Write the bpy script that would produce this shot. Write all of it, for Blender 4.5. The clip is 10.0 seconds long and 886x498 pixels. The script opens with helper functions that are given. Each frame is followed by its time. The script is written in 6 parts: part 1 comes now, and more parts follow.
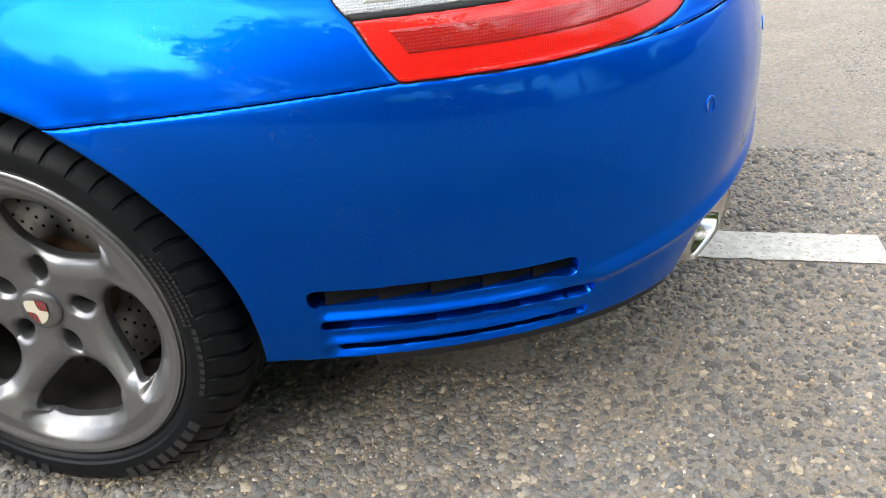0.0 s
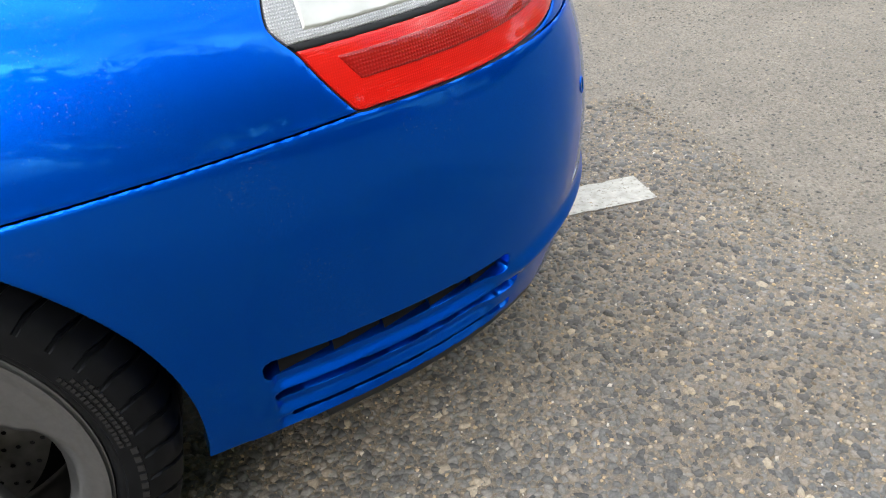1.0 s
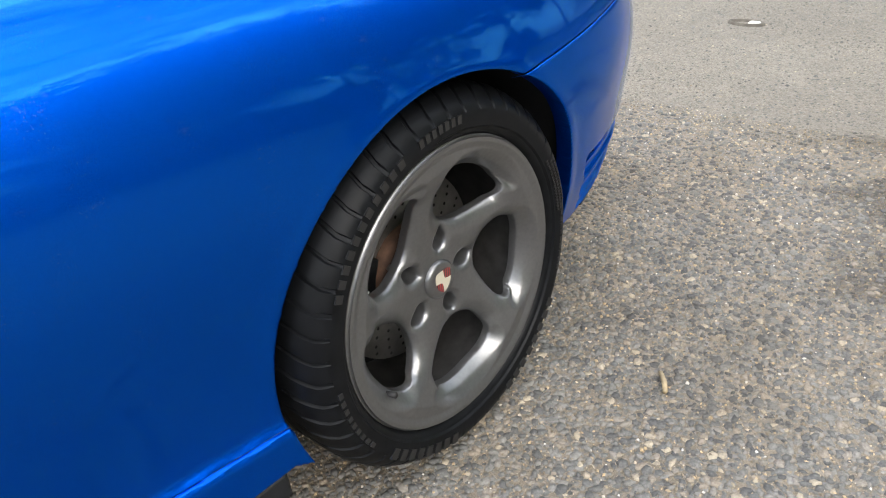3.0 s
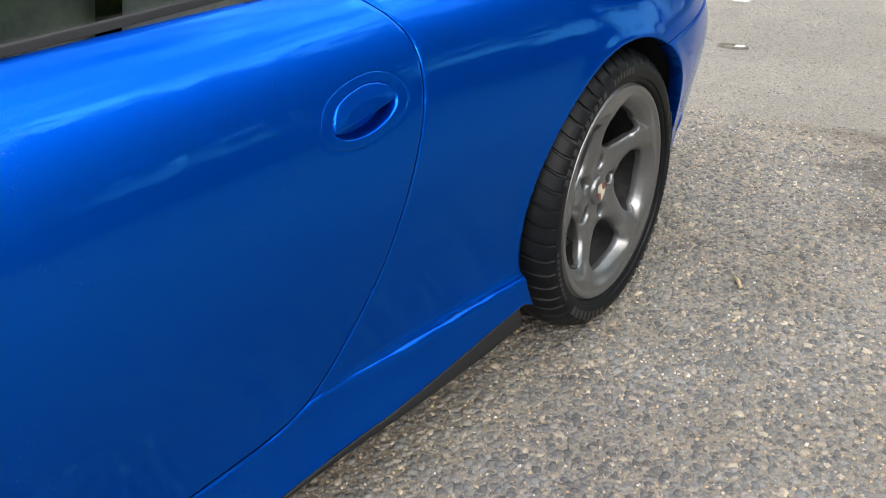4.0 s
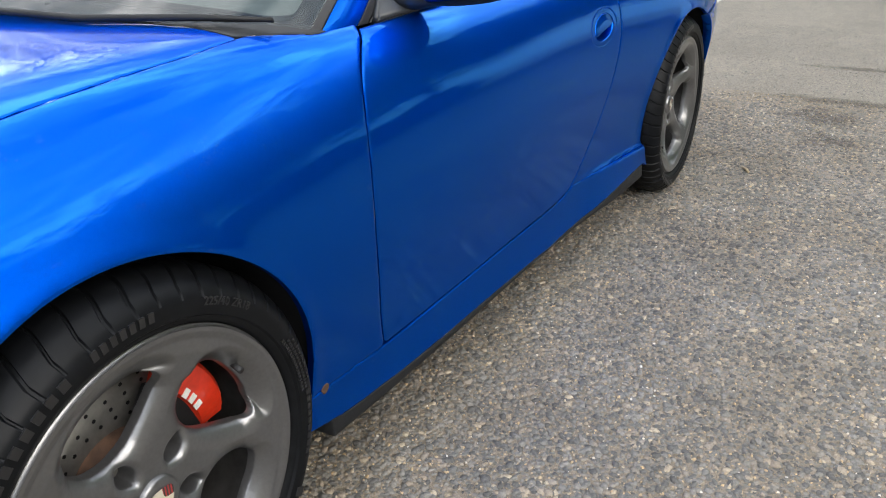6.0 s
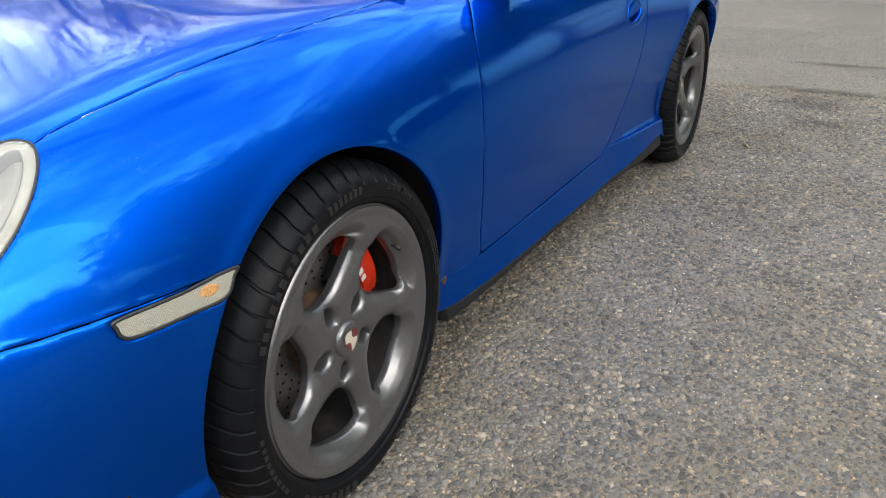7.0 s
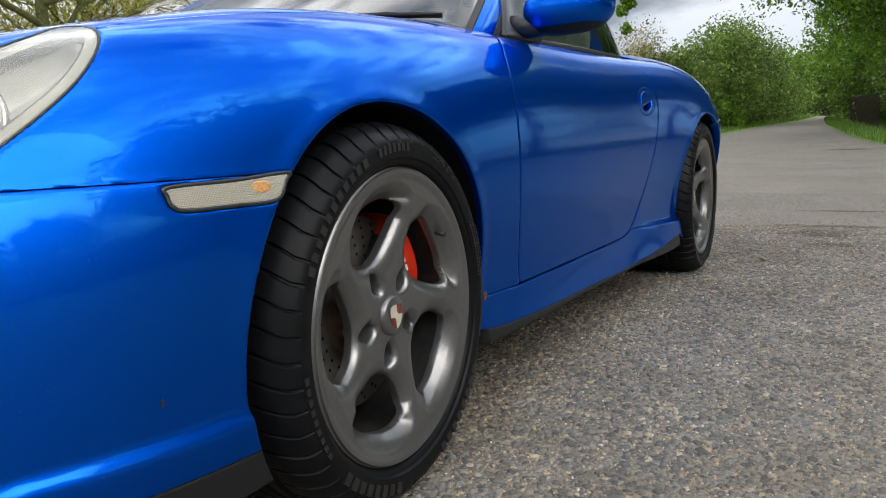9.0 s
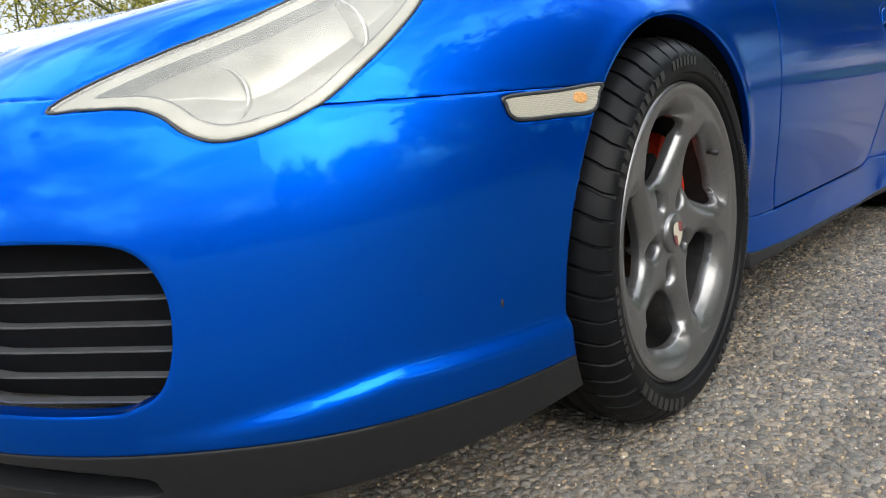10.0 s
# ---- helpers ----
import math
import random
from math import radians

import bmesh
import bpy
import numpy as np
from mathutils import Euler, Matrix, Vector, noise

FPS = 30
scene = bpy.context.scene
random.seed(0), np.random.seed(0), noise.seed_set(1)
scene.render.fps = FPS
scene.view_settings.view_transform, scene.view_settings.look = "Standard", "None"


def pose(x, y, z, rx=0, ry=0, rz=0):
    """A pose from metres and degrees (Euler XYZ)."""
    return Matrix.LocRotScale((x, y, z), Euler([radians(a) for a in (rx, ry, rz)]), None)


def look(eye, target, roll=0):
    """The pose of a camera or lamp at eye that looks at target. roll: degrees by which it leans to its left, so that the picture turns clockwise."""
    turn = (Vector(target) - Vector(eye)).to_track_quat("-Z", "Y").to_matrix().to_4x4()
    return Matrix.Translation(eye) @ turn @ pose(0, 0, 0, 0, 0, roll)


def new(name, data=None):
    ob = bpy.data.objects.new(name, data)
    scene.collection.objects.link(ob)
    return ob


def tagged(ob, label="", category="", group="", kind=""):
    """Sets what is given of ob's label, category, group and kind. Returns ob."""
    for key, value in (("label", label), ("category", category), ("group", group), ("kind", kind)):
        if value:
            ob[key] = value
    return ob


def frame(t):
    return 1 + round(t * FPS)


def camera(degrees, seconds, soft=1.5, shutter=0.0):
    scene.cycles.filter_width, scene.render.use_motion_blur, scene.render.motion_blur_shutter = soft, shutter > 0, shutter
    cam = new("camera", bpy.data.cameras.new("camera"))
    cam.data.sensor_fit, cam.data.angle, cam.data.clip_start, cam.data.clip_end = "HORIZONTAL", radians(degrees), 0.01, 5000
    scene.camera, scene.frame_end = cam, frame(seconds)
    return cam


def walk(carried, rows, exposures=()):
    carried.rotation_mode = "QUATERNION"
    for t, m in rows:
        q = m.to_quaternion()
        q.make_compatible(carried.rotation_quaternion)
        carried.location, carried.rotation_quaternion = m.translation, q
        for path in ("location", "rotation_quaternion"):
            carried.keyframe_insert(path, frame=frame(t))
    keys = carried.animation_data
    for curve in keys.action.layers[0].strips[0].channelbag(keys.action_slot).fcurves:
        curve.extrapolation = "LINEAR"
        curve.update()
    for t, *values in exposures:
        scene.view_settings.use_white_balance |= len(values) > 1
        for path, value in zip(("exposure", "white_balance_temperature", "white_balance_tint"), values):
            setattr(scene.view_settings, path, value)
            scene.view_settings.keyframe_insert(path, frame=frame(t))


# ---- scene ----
cam = camera(57.8, 10.0, soft=1.1)
PATH = [
    (0, (3.166, -1.694, 0.916), (2.741, -0.005, -0.066), -5.0),
    (0.5, (3.011, -1.628, 0.952), (2.852, 0.087, -0.064), -6.3),
    (1, (2.81, -1.62, 0.948), (3.22, 0.027, -0.11), -4.3),
    (1.5, (2.536, -1.655, 0.96), (3.29, -0.121, -0.078), -4.5),
    (2, (2.201, -1.649, 0.959), (3.249, -0.298, -0.078), -5.3),
    (2.5, (1.893, -1.656, 0.983), (3.047, -0.378, -0.034), -7.0),
    (3, (1.548, -1.623, 0.988), (2.827, -0.441, 0.005), -5.1),
    (3.2, (1.412, -1.629, 0.991), (2.713, -0.46, 0.02), -4.4),
    (4.3, (0.615, -1.583, 1.037), (2.065, -0.543, 0.135), -1.3),
    (4.5, (0.489, -1.584, 1.041), (1.956, -0.565, 0.142), -1.3),
    (5, (0.147, -1.558, 1.059), (1.665, -0.589, 0.188), -1.1),
    (5.5, (-0.202, -1.584, 1.051), (1.341, -0.634, 0.206), -1.0),
    (5.7, (-0.335, -1.58, 1.051), (1.223, -0.645, 0.215), -1.0),
    (6.8, (-0.949, -1.598, 1.05), (0.652, -0.727, 0.227), -0.5),
    (7, (-1.004, -1.569, 1.019), (0.609, -0.697, 0.221), -0.6),
    (7.2, (-1.038, -1.52, 0.938), (0.605, -0.651, 0.201), -0.3),
    (7.5, (-1.063, -1.515, 0.796), (0.624, -0.609, 0.217), -1.1),
    (7.8, (-1.069, -1.516, 0.688), (0.667, -0.587, 0.337), -1.2),
    (8, (-1.081, -1.524, 0.647), (0.669, -0.594, 0.373), -1.3),
    (8.2, (-1.081, -1.527, 0.625), (0.67, -0.597, 0.362), -1.3),
    (8.5, (-1.087, -1.528, 0.639), (0.668, -0.597, 0.402), -1.5),
    (9, (-1.101, -1.52, 0.606), (0.645, -0.588, 0.321), -1.9),
    (9.2, (-1.121, -1.511, 0.576), (0.601, -0.561, 0.215), -2.5),
    (9.5, (-1.159, -1.447, 0.577), (0.511, -0.429, 0.155), -2.6),
    (9.8, (-1.216, -1.399, 0.568), (0.372, -0.249, 0.172), -3.7),
    (10, (-1.247, -1.354, 0.567), (0.279, -0.119, 0.182), -4.1),
]
walk(cam, [(t, look(eye, target, roll)) for t, eye, target, roll in PATH], exposures=[(0.0, 1.74), (0.5, 1.45), (1.0, 1.33), (2.0, 1.52), (5.0, 1.38), (7.0, 0.92), (7.5, 0.86), (8.0, 0.95), (8.5, 0.92), (9.0, 0.66), (9.5, 1.3), (10.0, 1.15)])

# ---------------------------------------------------------------- world and light
def build_world():
    w = bpy.data.worlds.new("sky")
    scene.world = w
    w.use_nodes = True
    nt = w.node_tree
    nt.nodes.clear()
    N, L = nt.nodes.new, nt.links.new
    out, bg = N("ShaderNodeOutputWorld"), N("ShaderNodeBackground")
    sky = N("ShaderNodeTexSky")
    sky.sky_type, sky.sun_disc = "NISHITA", False
    sky.sun_elevation, sky.sun_rotation = radians(SUN_EL), radians(SUN_AZ)
    sky.air_density, sky.dust_density = 1.0, 1.5
    tc, mp = N("ShaderNodeTexCoord"), N("ShaderNodeMapping")
    mp.inputs["Scale"].default_value = (1.0, 1.0, 3.0)
    L(tc.outputs["Generated"], mp.inputs["Vector"])
    n1, n2 = N("ShaderNodeTexNoise"), N("ShaderNodeTexNoise")
    n1.inputs["Scale"].default_value, n1.inputs["Detail"].default_value, n1.inputs["Roughness"].default_value = 1.9, 8, 0.56
    n2.inputs["Scale"].default_value, n2.inputs["Detail"].default_value, n2.inputs["Roughness"].default_value = 1.6, 9, 0.58
    L(mp.outputs["Vector"], n1.inputs["Vector"])
    L(mp.outputs["Vector"], n2.inputs["Vector"])
    r1, r2 = N("ShaderNodeValToRGB"), N("ShaderNodeValToRGB")
    r1.color_ramp.elements[0].position, r1.color_ramp.elements[1].position = 0.38, 0.50
    r2.color_ramp.elements[0].position, r2.color_ramp.elements[1].position = 0.40, 0.50
    r2.color_ramp.elements[0].color = (3.0, 3.6, 4.3, 1)
    r2.color_ramp.elements[1].color = (6.8, 7.1, 7.5, 1)
    top = r2.color_ramp.elements.new(0.60)
    top.color = (17.0, 17.0, 17.0, 1)
    L(n1.outputs["Fac"], r1.inputs["Fac"])
    L(n2.outputs["Fac"], r2.inputs["Fac"])
    mix = N("ShaderNodeMixRGB")
    sep, low, dim = N("ShaderNodeSeparateXYZ"), N("ShaderNodeValToRGB"), N("ShaderNodeMixRGB")
    low.color_ramp.elements[0].position, low.color_ramp.elements[1].position = 0.0, 1.0
    low.color_ramp.elements[0].color = (0.20, 0.215, 0.24, 1)
    low.color_ramp.elements[1].color = (1.3, 1.3, 1.3, 1)
    low.color_ramp.elements.new(0.14).color = (0.29, 0.31, 0.34, 1)
    low.color_ramp.elements.new(0.24).color = (1.15, 1.16, 1.18, 1)
    dim.blend_type = "MULTIPLY"
    dim.inputs["Fac"].default_value = 1.0
    L(tc.outputs["Generated"], sep.inputs[0])
    L(sep.outputs["Z"], low.inputs["Fac"])
    L(mix.outputs["Color"], dim.inputs["Color1"])
    L(low.outputs["Color"], dim.inputs["Color2"])
    L(r1.outputs["Color"], mix.inputs["Fac"])
    L(sky.outputs["Color"], mix.inputs["Color1"])
    L(r2.outputs["Color"], mix.inputs["Color2"])
    L(dim.outputs["Color"], bg.inputs["Color"])
    bg.inputs["Strength"].default_value = SKY_STRENGTH
    L(bg.outputs["Background"], out.inputs["Surface"])


SUN_EL, SUN_AZ, SKY_STRENGTH = 33.0, 200.0, 0.118
build_world()
sun = new("sun", bpy.data.lights.new("sun", "SUN"))
sun.data.energy, sun.data.angle, sun.data.color = 0.95, radians(44), (1.0, 0.95, 0.88)
sun.matrix_world = look((-2.5, -7.0, 4.8), (0, 0, 0))


# ---------------------------------------------------------------- materials
class Mat:
    """A small writer of node materials."""

    def __init__(self, name):
        self.m = bpy.data.materials.new(name)
        self.m.use_nodes = True
        self.nt = self.m.node_tree
        self.b = self.nt.nodes["Principled BSDF"]
        self.tc = None

    def node(self, kind, **vals):
        n = self.nt.nodes.new(kind)
        for k, v in vals.items():
            n.inputs[k.replace("_", " ")].default_value = v
        return n

    def link(self, a, b):
        self.nt.links.new(a, b)

    def set(self, **vals):
        for k, v in vals.items():
            if k == "Base_Color":
                v = (*v, 1)
            self.b.inputs[k.replace("_", " ")].default_value = v
        return self

    def coord(self, scale=(1, 1, 1)):
        tc, mp = self.node("ShaderNodeTexCoord"), self.node("ShaderNodeMapping")
        mp.inputs["Scale"].default_value = scale
        self.link(tc.outputs["Object"], mp.inputs["Vector"])
        return mp.outputs["Vector"]

    def noise(self, vec, scale, detail=5, rough=0.55):
        n = self.node("ShaderNodeTexNoise", Scale=scale, Detail=detail, Roughness=rough)
        self.link(vec, n.inputs["Vector"])
        return n.outputs["Fac"]

    def ramp(self, fac, stops):
        r = self.node("ShaderNodeValToRGB")
        e = r.color_ramp.elements
        while len(e) < len(stops):
            e.new(0.5)
        for el, (p, c) in zip(e, stops):
            el.position = p
            el.color = (*c, 1) if len(c) == 3 else c
        self.link(fac, r.inputs["Fac"])
        return r.outputs["Color"]

    def mix(self, fac, a, b, kind="MIX"):
        n = self.node("ShaderNodeMixRGB")
        n.blend_type = kind
        for s, v in ((n.inputs["Fac"], fac), (n.inputs["Color1"], a), (n.inputs["Color2"], b)):
            if isinstance(v, (int, float)):
                s.default_value = v
            elif isinstance(v, tuple):
                s.default_value = (*v, 1) if len(v) == 3 else v
            else:
                self.link(v, s)
        return n.outputs["Color"]

    def math(self, op, a, b=0.0):
        n = self.node("ShaderNodeMath")
        n.operation = op
        for s, v in zip(n.inputs, (a, b)):
            if isinstance(v, (int, float)):
                s.default_value = v
            else:
                self.link(v, s)
        return n.outputs[0]

    def bump(self, height, strength=0.3, distance=0.01, socket="Normal", under=None):
        n = self.node("ShaderNodeBump", Strength=strength, Distance=distance)
        self.link(height, n.inputs["Height"])
        if under is not None:
            self.link(under, n.inputs["Normal"])
        self.link(n.outputs["Normal"], self.b.inputs[socket])
        return n.outputs["Normal"]

    def into(self, out, socket):
        self.link(out, self.b.inputs[socket])
        return self


def black():
    return (0.0, 0.0, 0.0)


def make_paint():
    """Flakes in a deep blue base under a clear coat."""
    p = Mat("blue_metallic_paint").set(Metallic=1.0, Roughness=0.45)
    p.b.inputs["Specular Tint"].default_value = (0.0, 0.45, 1.0, 1)
    v = p.coord()
    flake = p.node("ShaderNodeTexVoronoi", Scale=2600.0)
    p.link(v, flake.inputs["Vector"])
    base = p.ramp(p.math("FRACT", p.math("MULTIPLY", flake.outputs["Distance"], 7.3)), [(0, (0.000, 0.049, 0.42)), (1, (0.000, 0.101, 0.69))])
    # thin road dust on the coat, and faint wash marks
    dust = p.ramp(p.noise(v, 9, 8, 0.7), [(0.50, (0, 0, 0)), (0.66, (1, 1, 1))])
    specks = p.ramp(p.noise(v, 380, 3, 0.6), [(0.61, (0, 0, 0)), (0.70, (1, 1, 1))])
    film = p.math("MULTIPLY", dust, specks)
    wisps = p.ramp(p.noise(p.coord((1.0, 1.0, 2.4)), 42, 5, 0.62), [(0.60, (0, 0, 0)), (0.78, (1, 1, 1))])
    film = p.math("MAXIMUM", film, p.math("MULTIPLY", p.math("MULTIPLY", dust, wisps), 0.7))
    p.into(p.mix(p.math("MULTIPLY", film, 0.22), base, (0.30, 0.36, 0.44)), "Base Color")
    coat = p.node("ShaderNodeBsdfGlossy")
    p.link(p.math("ADD", p.math("MULTIPLY", p.noise(v, 14, 6, 0.7), 0.03), 0.0), coat.inputs["Roughness"])
    fres = p.node("ShaderNodeFresnel", IOR=1.66)
    p.link(p.mix(p.math("POWER", p.math("MULTIPLY", p.math("SUBTRACT", fres.outputs[0], 0.062), 3.2), 1.7), (0.07, 0.55, 1.0), (0.88, 0.95, 1.0)), coat.inputs["Color"])
    # the coat's orange peel: a soft ripple of a centimetre or two
    peel, skin = p.node("ShaderNodeBump", Strength=0.16, Distance=0.001), p.node("ShaderNodeBump", Strength=0.02, Distance=0.001)
    p.link(p.noise(v, 46, 2), peel.inputs["Height"])
    p.link(p.noise(v, 420, 2), skin.inputs["Height"])
    p.link(peel.outputs["Normal"], skin.inputs["Normal"])
    p.link(skin.outputs["Normal"], coat.inputs["Normal"])
    mx = p.node("ShaderNodeMixShader")
    p.link(fres.outputs[0], mx.inputs[0])
    p.link(p.b.outputs[0], mx.inputs[1])
    p.link(coat.outputs[0], mx.inputs[2])
    p.link(mx.outputs[0], p.nt.nodes["Material Output"].inputs["Surface"])
    return p.m


def make_plain(name, col, rough=0.5, metal=0.0, scale=60, vary=0.15, bump=0.0, coat=0.0, spec=0.5):
    p = Mat(name).set(Roughness=rough, Metallic=metal, Coat_Weight=coat)
    p.b.inputs["Specular IOR Level"].default_value = spec
    v = p.coord()
    lo, hi = tuple(c * (1 - vary) for c in col), tuple(min(1, c * (1 + vary)) for c in col)
    p.into(p.ramp(p.noise(v, scale, 6), [(0.3, lo), (0.7, hi)]), "Base Color")
    p.into(p.math("ADD", p.math("MULTIPLY", p.noise(v, scale * 0.35, 5), 0.16), rough - 0.08), "Roughness")
    if bump:
        p.bump(p.noise(v, scale * 4, 3), bump, 0.002)
    return p.m


def make_glass(name, tint=(1, 1, 1)):
    """A thin pane: it mirrors at both of its faces and lets the rest through, tinted."""
    p = Mat(name)
    clear, gloss, mx = p.node("ShaderNodeBsdfTransparent"), p.node("ShaderNodeBsdfGlossy", Roughness=0.0), p.node("ShaderNodeMixShader")
    clear.inputs["Color"].default_value = (*tint, 1)
    fres = p.node("ShaderNodeFresnel", IOR=1.85)
    p.link(fres.outputs[0], mx.inputs[0])
    p.link(clear.outputs[0], mx.inputs[1])
    p.link(gloss.outputs[0], mx.inputs[2])
    p.link(mx.outputs[0], p.nt.nodes["Material Output"].inputs["Surface"])
    return p.m


def make_ribbed(name, col, scale, dip=0.72, relief=0.5):
    """Lamp plastic with a fine moulded lattice under its smooth skin."""
    p = Mat(name).set(Roughness=0.5, Coat_Weight=1.0, Coat_Roughness=0.02, Coat_IOR=1.4)
    p.b.inputs["Specular IOR Level"].default_value = 0.15
    v = p.coord((1, 1, 1))
    w1, w2 = p.node("ShaderNodeTexWave", Scale=scale), p.node("ShaderNodeTexWave", Scale=scale)
    w1.bands_direction, w2.bands_direction = "X", "Z"
    p.link(v, w1.inputs["Vector"])
    p.link(v, w2.inputs["Vector"])
    h = p.math("MULTIPLY", w1.outputs["Fac"], w2.outputs["Fac"])
    p.into(p.mix(h, tuple(c * dip for c in col), col), "Base Color")
    p.bump(h, relief, 0.002)
    return p.m


def make_asphalt(name, chip, binder, scale, relief):
    p = Mat(name).set(Roughness=0.88)
    v = p.coord()
    vo = p.node("ShaderNodeTexVoronoi", Scale=scale)
    p.link(v, vo.inputs["Vector"])
    fine = p.noise(v, scale * 5, 6, 0.7)
    big = p.noise(v, 0.9, 6, 0.6)
    mid = p.noise(v, 7, 5)
    tone = p.ramp(vo.outputs["Color"], [(0.0, tuple(c * 0.55 for c in chip)), (0.55, chip), (1.0, tuple(min(1, c * 1.75) for c in chip))])
    edge = p.ramp(vo.outputs["Distance"], [(0.30, (0, 0, 0)), (0.62, (1, 1, 1))])
    grit = p.ramp(fine, [(0.30, tuple(c * 0.55 for c in binder)), (0.5, binder), (0.72, tuple(min(1, c * 2.2) for c in binder))])
    col = p.mix(edge, tone, grit)
    col = p.mix(p.ramp(p.noise(v, 120, 2), [(0.68, (0, 0, 0)), (0.74, (1, 1, 1))]), col, (0.42, 0.34, 0.24))
    col = p.mix(0.55, col, p.ramp(big, [(0.3, (0.68, 0.66, 0.64)), (0.7, (1.12, 1.1, 1.06))]), "MULTIPLY")
    col = p.mix(0.5, col, p.ramp(mid, [(0.3, (0.8, 0.8, 0.8)), (0.7, (1.15, 1.13, 1.1))]), "MULTIPLY")
    p.into(col, "Base Color")
    h = p.math("ADD", p.math("MULTIPLY", vo.outputs["Distance"], -0.8), p.math("MULTIPLY", fine, 0.5))
    p.bump(h, relief, 0.006)
    return p.m


def make_island(name, stops, rough=0.75, grain=220, spec=0.5, trans=0.0, wide=False, clump=0.0):
    """Loose pieces in one mesh, each with a tone of its own."""
    p = Mat(name).set(Roughness=rough)
    p.b.inputs["Specular IOR Level"].default_value = spec
    geo = p.node("ShaderNodeNewGeometry")
    v = p.coord()
    col = p.ramp(geo.outputs["Random Per Island"], stops)
    col = p.mix(0.9 if wide else 0.6, col, p.ramp(p.noise(v, grain, 4, 0.7), [(0.25, (0.55, 0.55, 0.55)), (0.75, (1.4, 1.4, 1.4))]), "MULTIPLY")
    if wide:
        col = p.mix(0.75, col, p.ramp(p.noise(v, 2.2, 7, 0.65), [(0.33, (0.74, 0.68, 0.60)), (0.62, (1.1, 1.1, 1.1))]), "MULTIPLY")
    if clump:
        col = p.mix(1.0, col, p.ramp(p.noise(v, clump, 4, 0.6), [(0.36, (0.50, 0.52, 0.50)), (0.5, (1, 1, 1)), (0.64, (1.5, 1.45, 1.3))]), "MULTIPLY")
    p.into(col, "Base Color")
    if trans:
        tr, mx = p.node("ShaderNodeBsdfTranslucent"), p.node("ShaderNodeMixShader", Fac=trans)
        p.link(col, tr.inputs["Color"])
        out = p.nt.nodes["Material Output"]
        p.link(p.b.outputs[0], mx.inputs[1])
        p.link(tr.outputs[0], mx.inputs[2])
        p.link(mx.outputs[0], out.inputs["Surface"])
    return p.m


PAINT = make_paint()
PLASTIC = make_plain("black_plastic", (0.012, 0.0125, 0.0135), 0.5, scale=90, bump=0.12, spec=0.25)
TRIM = make_plain("dark_grey_mirror_plastic", (0.018, 0.021, 0.026), 0.40, scale=70, bump=0.1)
SLAT = make_plain("satin_grey_grille_plastic", (0.07, 0.072, 0.075), 0.35, scale=70)
SEAL = make_plain("rubber_seal", (0.012, 0.012, 0.013), 0.6)
RUBBER = make_plain("tyre_rubber", (0.0055, 0.006, 0.007), 0.44, spec=0.12, scale=40, vary=0.3, bump=0.08)
LETTER = make_plain("moulded_rubber_marks", (0.013, 0.013, 0.014), 0.38)
ALLOY = make_plain("gunmetal_alloy_paint", (0.18, 0.18, 0.183), 0.34, 0.82, scale=160, vary=0.07, coat=0.45)
BARREL = make_plain("rim_inner_alloy", (0.06, 0.058, 0.056), 0.45, 0.6, scale=30, vary=0.35)
STEEL = make_plain("brake_disc_steel", (0.22, 0.212, 0.20), 0.42, 0.8, scale=50, vary=0.2)
RUST = make_plain("rusty_disc_hub", (0.10, 0.055, 0.035), 0.8, 0.2, scale=40, vary=0.5)
RED = make_plain("red_caliper_paint", (0.62, 0.035, 0.012), 0.35, scale=60, coat=0.4)
CHROME = make_plain("polished_steel", (0.62, 0.6, 0.58), 0.16, 1.0, scale=40, vary=0.12)
# near-black fill: the shade inside recesses and openings is put into the colour
DARK = make_plain("recess_shade_black", (0.006, 0.006, 0.007), 0.9, spec=0.2)
WHITE = make_plain("white_print", (0.75, 0.75, 0.72), 0.5)
GLASS = make_glass("clear_glass", (0.72, 0.80, 0.77))
LENS = Mat("hazed_headlight_plastic").set(Base_Color=(0.62, 0.615, 0.565), Roughness=0.12, Transmission_Weight=0.70, IOR=1.10, Coat_Weight=0.8, Coat_Roughness=0.05).m
REDLENS = make_ribbed("red_lamp_plastic", (0.62, 0.004, 0.0), 120, 0.85, 0.2)
REDDEEP = make_ribbed("deep_red_reflector", (0.34, 0.003, 0.001), 90, 0.75, 0.3)
CLEARRIB = make_ribbed("clear_ribbed_lamp_plastic", (0.44, 0.45, 0.46), 110)
SMOKE = make_ribbed("yellowed_marker_plastic", (0.48, 0.46, 0.38), 150)
AMBER = make_plain("amber_bulb", (0.55, 0.29, 0.11), 0.3, scale=300, vary=0.35)
REFLECT = make_plain("lamp_reflector", (0.50, 0.50, 0.465), 0.3, 0.5, scale=25)
CABIN = make_plain("pale_grey_cabin_trim", (0.19, 0.205, 0.21), 0.7, scale=50)
ROAD = make_asphalt("chip_sealed_asphalt", (0.172, 0.162, 0.148), (0.205, 0.172, 0.132), 95, 0.8)
OLDROAD = make_asphalt("worn_pale_asphalt", (0.190, 0.172, 0.148), (0.222, 0.198, 0.163), 110, 1.0)
CHIPS = make_island("stone_chips", [(0, (0.10, 0.099, 0.096)), (0.4, (0.155, 0.151, 0.143)), (0.75, (0.222, 0.212, 0.194)), (0.93, (0.27, 0.23, 0.185)), (1, (0.42, 0.36, 0.27))], 0.9, spec=0.2, wide=True)
